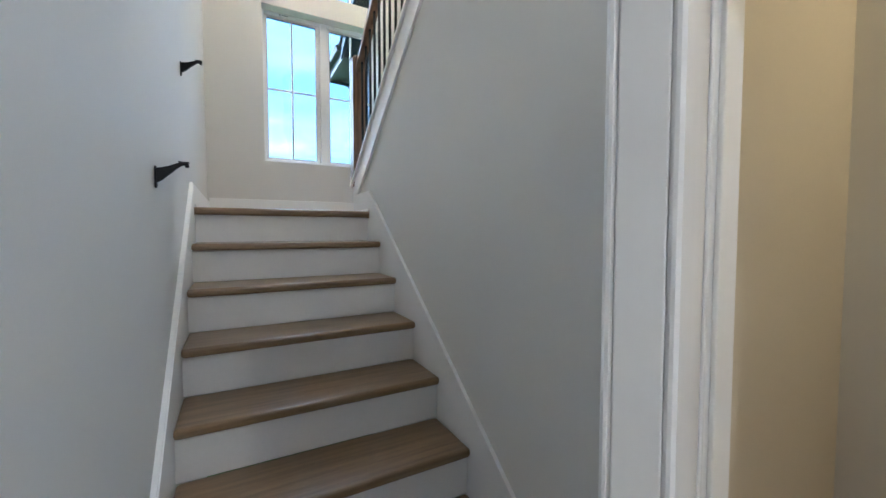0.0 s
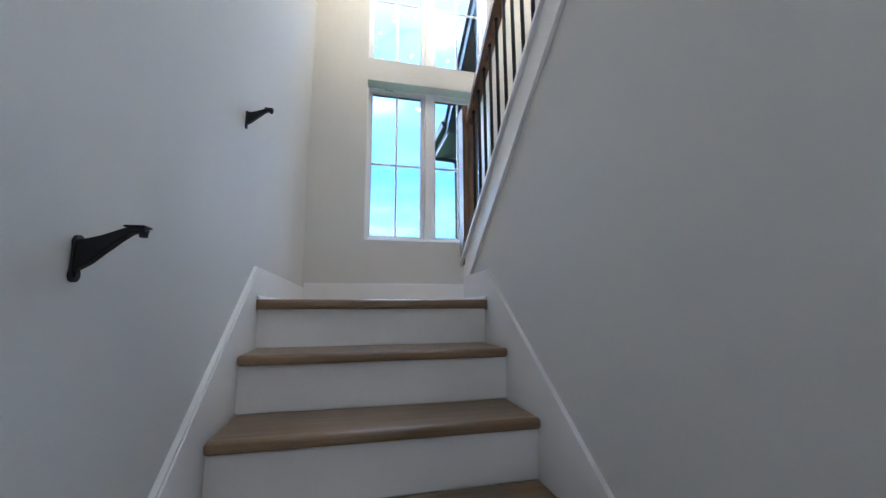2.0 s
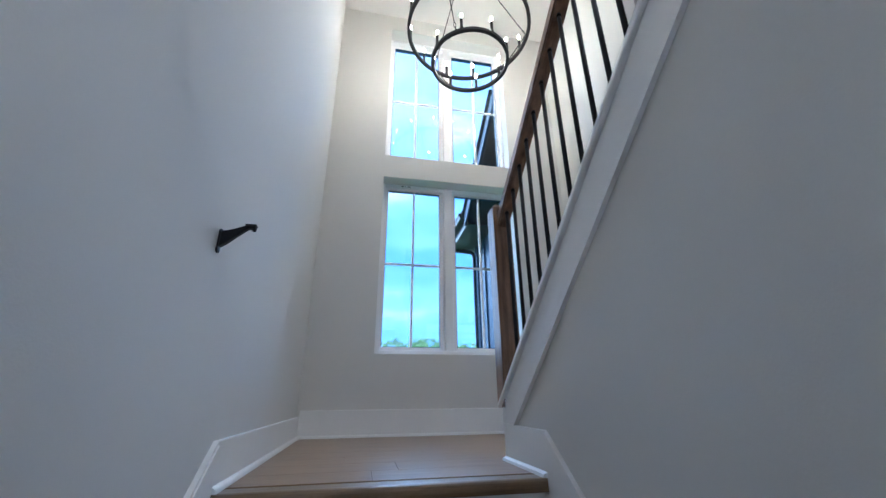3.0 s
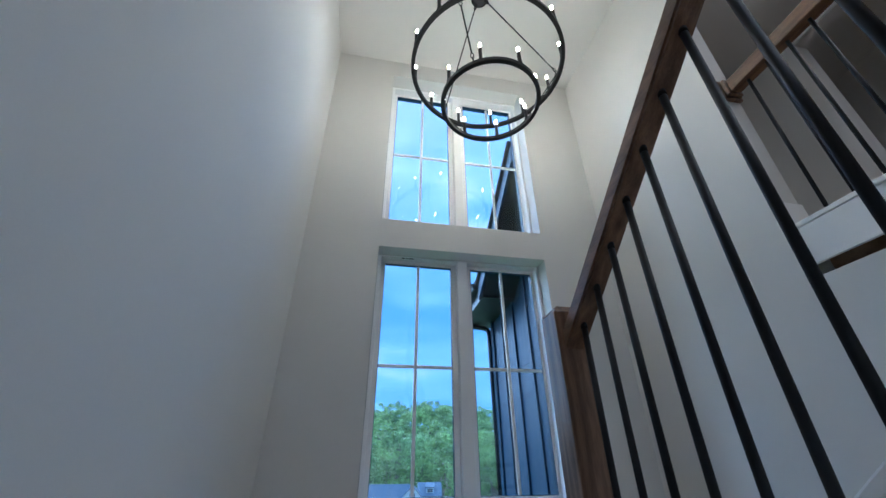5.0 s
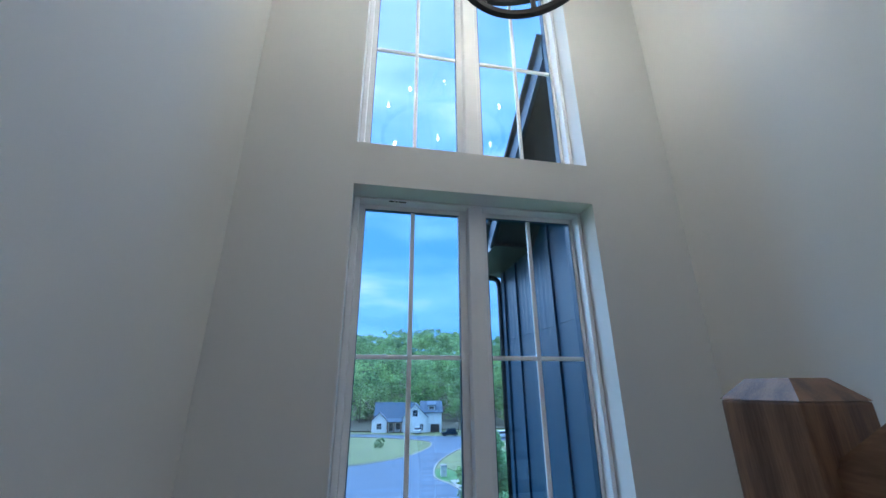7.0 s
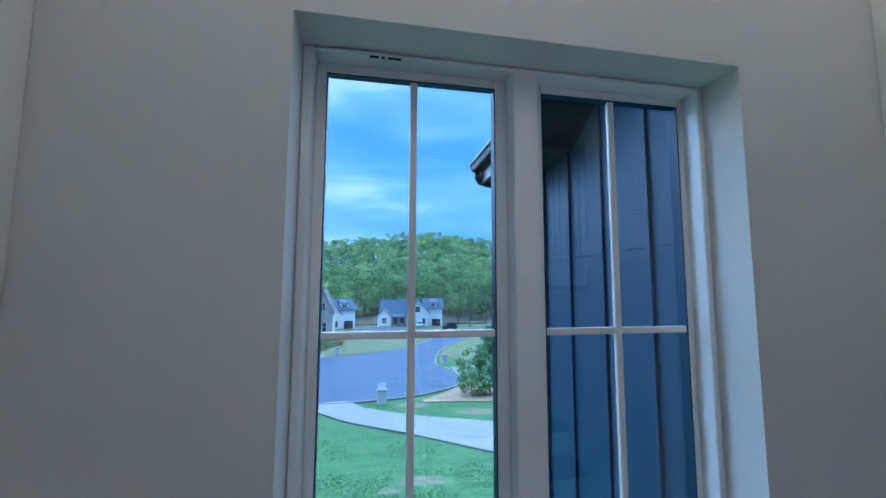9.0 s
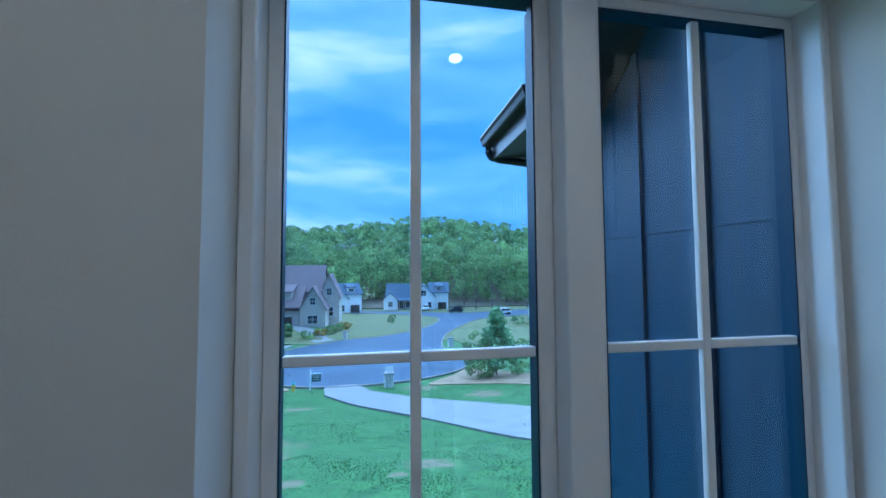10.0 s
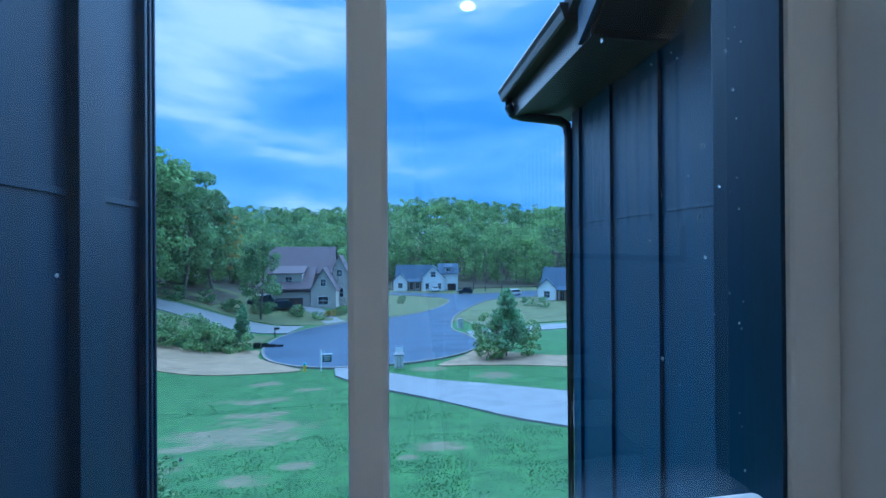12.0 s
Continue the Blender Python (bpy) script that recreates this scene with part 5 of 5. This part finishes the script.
# wooded hill
rng = np.random.default_rng(7)
vs, vs2, tr_bm = [], [], B()
for i in range(1500):
    y = 128 + 215 * rng.uniform() ** 0.8
    x = rng.uniform(-0.9, 0.75) * (y + 25)
    if y < 150 and -4 < x < 30:
        y += 24
    if y < 150 and x < -4 and y < 132:
        y += 10
    h = rng.uniform(13, 22) * (1.0 + 0.25 * noise.noise((x * 0.012, y * 0.012, 3)))
    r = rng.uniform(3.6, 6.2)
    z = gz(x, y)
    near = y < 185
    n = 12 if near else 8
    cs = []
    for k in range(n):
        f = 0.35 + 0.65 * rng.uniform() if not near else 0.12 + 0.88 * rng.uniform()
        f = min(f, 0.93)
        q = r * math.sqrt(max(0.16, 1 - ((f - 0.58) / 0.40) ** 2)) * math.sqrt(rng.uniform(0.2, 1))
        a = rng.uniform(0, 2 * math.pi)
        cs.append((x + q * math.cos(a), y + q * math.sin(a), z + f * h))
    (vs if rng.uniform() < 0.62 else vs2).append(leaf_cards(rng, cs, 44 if near else 32, r * 0.42, 0.46 if near else 0.66))
    if near and i % 2 == 0:
        rod(tr_bm, (x, y, z - 0.3), (x, y, z + h * 0.8), 0.2, 5, 0.06)
tagged(new("far_woods", cards_mesh("far_woods", np.concatenate(vs), LEAF)), "dense mixed green woodland covering the hill", "woods", kind="stuff")
tagged(new("far_woods_dark", cards_mesh("far_woods_dark", np.concatenate(vs2), LEAFD)), "darker trees among the woodland on the hill", "woods", kind="stuff")
solid("far_trunks", tr_bm, BARK, "thin grey trunks along the wood's edge", "woods", kind="stuff")


# ---- street things ----
PALE = material("pale_stone", (0.62, 0.60, 0.56), 0.9, vary=0.3, scale=5, bump=0.4, bump_scale=16)


def stone_pillar(x, y, h=1.25, w=0.75, box_on=False):
    z = gz(x, y) - 0.05
    p = thing("stone_pillar", (x, y, z), "short stacked stone pillar with a pale cap", "pillar", "stone pillars")
    rg = random.Random(int(x * 10))
    n = 7
    for k in range(n):
        for j in range(3):
            bm = B()
            a = -w / 2 + w * j / 3
            o = rg.uniform(-0.015, 0.015)
            box(bm, a + 0.01, a + w / 3 - 0.01, -w / 2 + o, w / 2 + o, k * h / n + 0.008, (k + 1) * h / n - 0.008, 0.015, seg=1)
            part("stone", bm, PALE, p)
    bm = B()
    box(bm, -w / 2 + 0.04, w / 2 - 0.04, -w / 2 + 0.04, w / 2 - 0.04, 0, h)
    part("core", bm, CONCRETE, p)
    bm = B()
    box(bm, -w / 2 - 0.06, w / 2 + 0.06, -w / 2 - 0.06, w / 2 + 0.06, h + 0.001, h + 0.09, 0.015)
    part("cap_stone", bm, CONCRETE, p)
    return p


stone_pillar(1.7, 35.3, 1.15, 0.8)
stone_pillar(11.2, 56.4)
stone_pillar(12.6, 51.2)
stone_pillar(-4.6, 67.5)
SP = (1.75, 35.3, gz(1.75, 35.3) + 1.2)
nb = thing("number_board", SP, "small pale house-number board on the stone pillar", "sign")
bm = B()
for dx in (-0.28, 0.28):
    rod(bm, (dx, 0, -0.005), (dx, 0, 0.32), 0.02, 8)
part("stake", bm, WHITE_P, nb)
bm = B()
box(bm, -0.34, 0.34, -0.03, -0.0205, 0.08, 0.52, 0.004)
part("board", bm, WHITE_P, nb)


def yard_sign(x, y):
    z = gz(x, y)
    s = thing("yard_sign", (x, y, z), "white sale post with a dark hanging sign panel", "sign")
    bm = B()
    box(bm, -0.05, 0.05, -0.05, 0.05, -0.05, 1.75, 0.006)
    part("post", bm, WHITE_P, s)
    bm = B()
    box(bm, 0.051, 0.95, -0.035, 0.035, 1.36, 1.43, 0.006)
    part("arm", bm, WHITE_P, s)
    bm = B()
    box(bm, 0.14, 0.88, -0.012, 0.012, 0.72, 1.30, 0.004)
    pn = part("panel", bm, SIGNB, s, "dark green panel")
    for i, (a, b, zz) in enumerate(((0.2, 0.8, 1.16), (0.28, 0.72, 1.02), (0.24, 0.78, 0.86))):
        bm = B()
        box(bm, a, b, -0.016, -0.0125, zz, zz + 0.05)
        part("print", bm, WHITE_P, pn, "pale line of print")
    return s


yard_sign(-4.9, 35.4)


def hydrant(x, y):
    h = thing("fire_hydrant", (x, y, gz(x, y)), "yellow fire hydrant with a teal bonnet", "hydrant")
    bm = B()
    rod(bm, (0, 0, -0.02), (0, 0, 0.06), 0.16, 16)
    rod(bm, (0, 0, 0.06), (0, 0, 0.5), 0.11, 16)
    part("barrel", bm, YELLOW, h)
    bm = B()
    rod(bm, (0, 0, 0.5), (0, 0, 0.56), 0.14, 16)
    rod(bm, (0, 0, 0.56), (0, 0, 0.7), 0.125, 16, 0.05)
    part("bonnet", bm, TEAL, h)
    for s in (-1, 1):
        bm = B()
        rod(bm, (s * 0.09, 0, 0.38), (s * 0.19, 0, 0.38), 0.06, 12)
        part("outlet", bm, YELLOW, h)
    return h


hydrant(-6.3, 35.7)


def mailbox(x, y):
    m = thing("mailbox", (x, y, gz(x, y)), "black roadside mailbox on a post", "mailbox")
    bm = B()
    box(bm, -0.05, 0.05, -0.05, 0.05, -0.05, 1.0, 0.005)
    part("post", bm, BLACK, m)
    bm = B()
    prism(bm, [(-0.13, 1.0)] + [(0.13 * math.cos(a), 1.15 + 0.13 * math.sin(a)) for a in [math.pi - math.pi * i / 8 for i in range(9)]] + [(0.13, 1.0)], "x", -0.1, 0.55)
    part("box", bm, BLACK, m)
    return m


mailbox(-13.8, 54.2)


def car(x, y, rz, paint, label, tall=0.0):
    c = thing("car", (0, 0, 0), label, "car", "parked cars")
    bm = B()
    prism(bm, [(-2.1, 0.35), (-2.1, 0.95), (-1.3, 1.02), (1.95, 1.05), (2.1, 0.9), (2.1, 0.35)], "y", -0.9, 0.9)
    bmesh.ops.bevel(bm, geom=bm.edges[:], offset=0.07, segments=2, affect="EDGES")
    part("body", bm, paint, c)
    bm = B()
    prism(bm, [(-0.9, 1.03), (-0.5, 1.6 + tall), (1.6, 1.6 + tall), (1.85, 1.04)], "y", -0.78, 0.78)
    bmesh.ops.bevel(bm, geom=bm.edges[:], offset=0.06, segments=2, affect="EDGES")
    part("cabin", bm, DARKG, c, "dark glazed cabin")
    bm = B()
    box(bm, -0.55, 1.65, -0.75, 0.75, 1.58 + tall, 1.68 + tall, 0.03)
    part("roof", bm, paint, c)
    for dx in (-1.3, 1.3):
        for dy in (-0.85, 0.85):
            bm = B()
            rod(bm, (dx, dy - 0.1, 0.36), (dx, dy + 0.1, 0.36), 0.36, 20)
            wh = part("wheel", bm, RUBBER, c)
            bm = B()
            rod(bm, (dx, dy - 0.105, 0.36), (dx, dy + 0.105, 0.36), 0.2, 14)
            part("rim", bm, GUTTER, wh)
    for dy in (-0.6, 0.6):
        bm = B()
        box(bm, -2.13, -2.08, dy - 0.15, dy + 0.15, 0.72, 0.86)
        part("headlight", bm, WHITE_P, c)
    c.matrix_basis = pose(x, y, gz(x, y) + 0.03, 0, 0, rz)
    return c


car(22.6, 108.5, 4, CARB, "dark boxy off-road car parked by the street", 0.2)
car(15.2, 117, 80, CARW, "white car parked before the white house")
car(34, 100.5, 10, CARW, "pale car parked far along the street")
x, y = place(-17.2, 74)
car(x, y, 20, CARB, "dark car parked under the tree")
x, y = place(-14.9, 73)
car(x, y, 30, CARB, "dark car parked beside the brick house")

# silt fence and building waste by the western kerb
sf = thing("silt_fence", (-14.2, 47.2, gz(-14.2, 47.2)), "low torn black silt fence beside the kerb", "fence")
for i in range(4):
    bm = B()
    box(bm, i * 0.8, i * 0.8 + 0.78, -0.02 + 0.1 * (i % 2), 0.02 + 0.1 * (i % 2), -0.15, 0.62 - 0.12 * i)
    part("panel", bm, RUBBER, sf)


# ---- grass blades on the near lawn ----
BLADE = foliage("grass_blade", (0.042, 0.112, 0.026), (0.068, 0.152, 0.035), 1.4)
rng = np.random.default_rng(21)
n = 90000
gy = 8.0 + 27.0 * rng.uniform(size=n) ** 1.6
gx = rng.uniform(-0.75, 0.95, n) * (gy * 0.75 + 3.0)
keep = []
for x, y in zip(gx, gy):
    e = (12.5 - 0.87 * x if x > 3 else 1e9)
    on_drive = any(lo <= x < hi and abs(y - (ya + (yb - ya) * (x - lo) / (hi - lo))) < hw for lo, hi, ya, yb, hw in ((-4.2, -0.5, 36.2, 31.5, 3.2), (-0.5, 3.2, 31.5, 27.6, 3.4), (3.2, 9.0, 27.6, 20.8, 4.4), (9.0, 20.0, 20.8, 14.2, 4.6)))
    bare = any(((x - cx) / rx) ** 2 + ((y - cy) / ry) ** 2 < 1.3 for cx, cy, rx, ry in PATCHES)
    keep.append(not on_drive and not (bare and rng.uniform() < 0.93))
keep = np.array(keep)
gx, gy = gx[keep], gy[keep]
gzv = np.array([gz(x, y) - (0.03 if y > 25 else 0) + (noise.noise((x * 0.35, y * 0.35, 0)) * 0.09) for x, y in zip(gx, gy)])
m = len(gx)
a = rng.uniform(0, 2 * np.pi, m)
w, h = rng.uniform(0.012, 0.03, m), rng.uniform(0.015, 0.04, m)
lean = rng.normal(0, 0.03, (m, 2))
base = np.stack([gx, gy, gzv - 0.015], 1)
off = np.stack([np.cos(a) * w, np.sin(a) * w, np.zeros(m)], 1)
tip = base + np.stack([lean[:, 0], lean[:, 1], h + 0.015], 1)
verts = np.stack([base - off, base + off, tip], 1).reshape(-1, 3)
me = bpy.data.meshes.new("grass_blades")
me.from_pydata(verts.tolist(), [], np.arange(m * 3).reshape(m, 3).tolist())
me.materials.append(BLADE)
tagged(new("grass_blades", me), "short green blades of the lawn", "grass", kind="stuff")
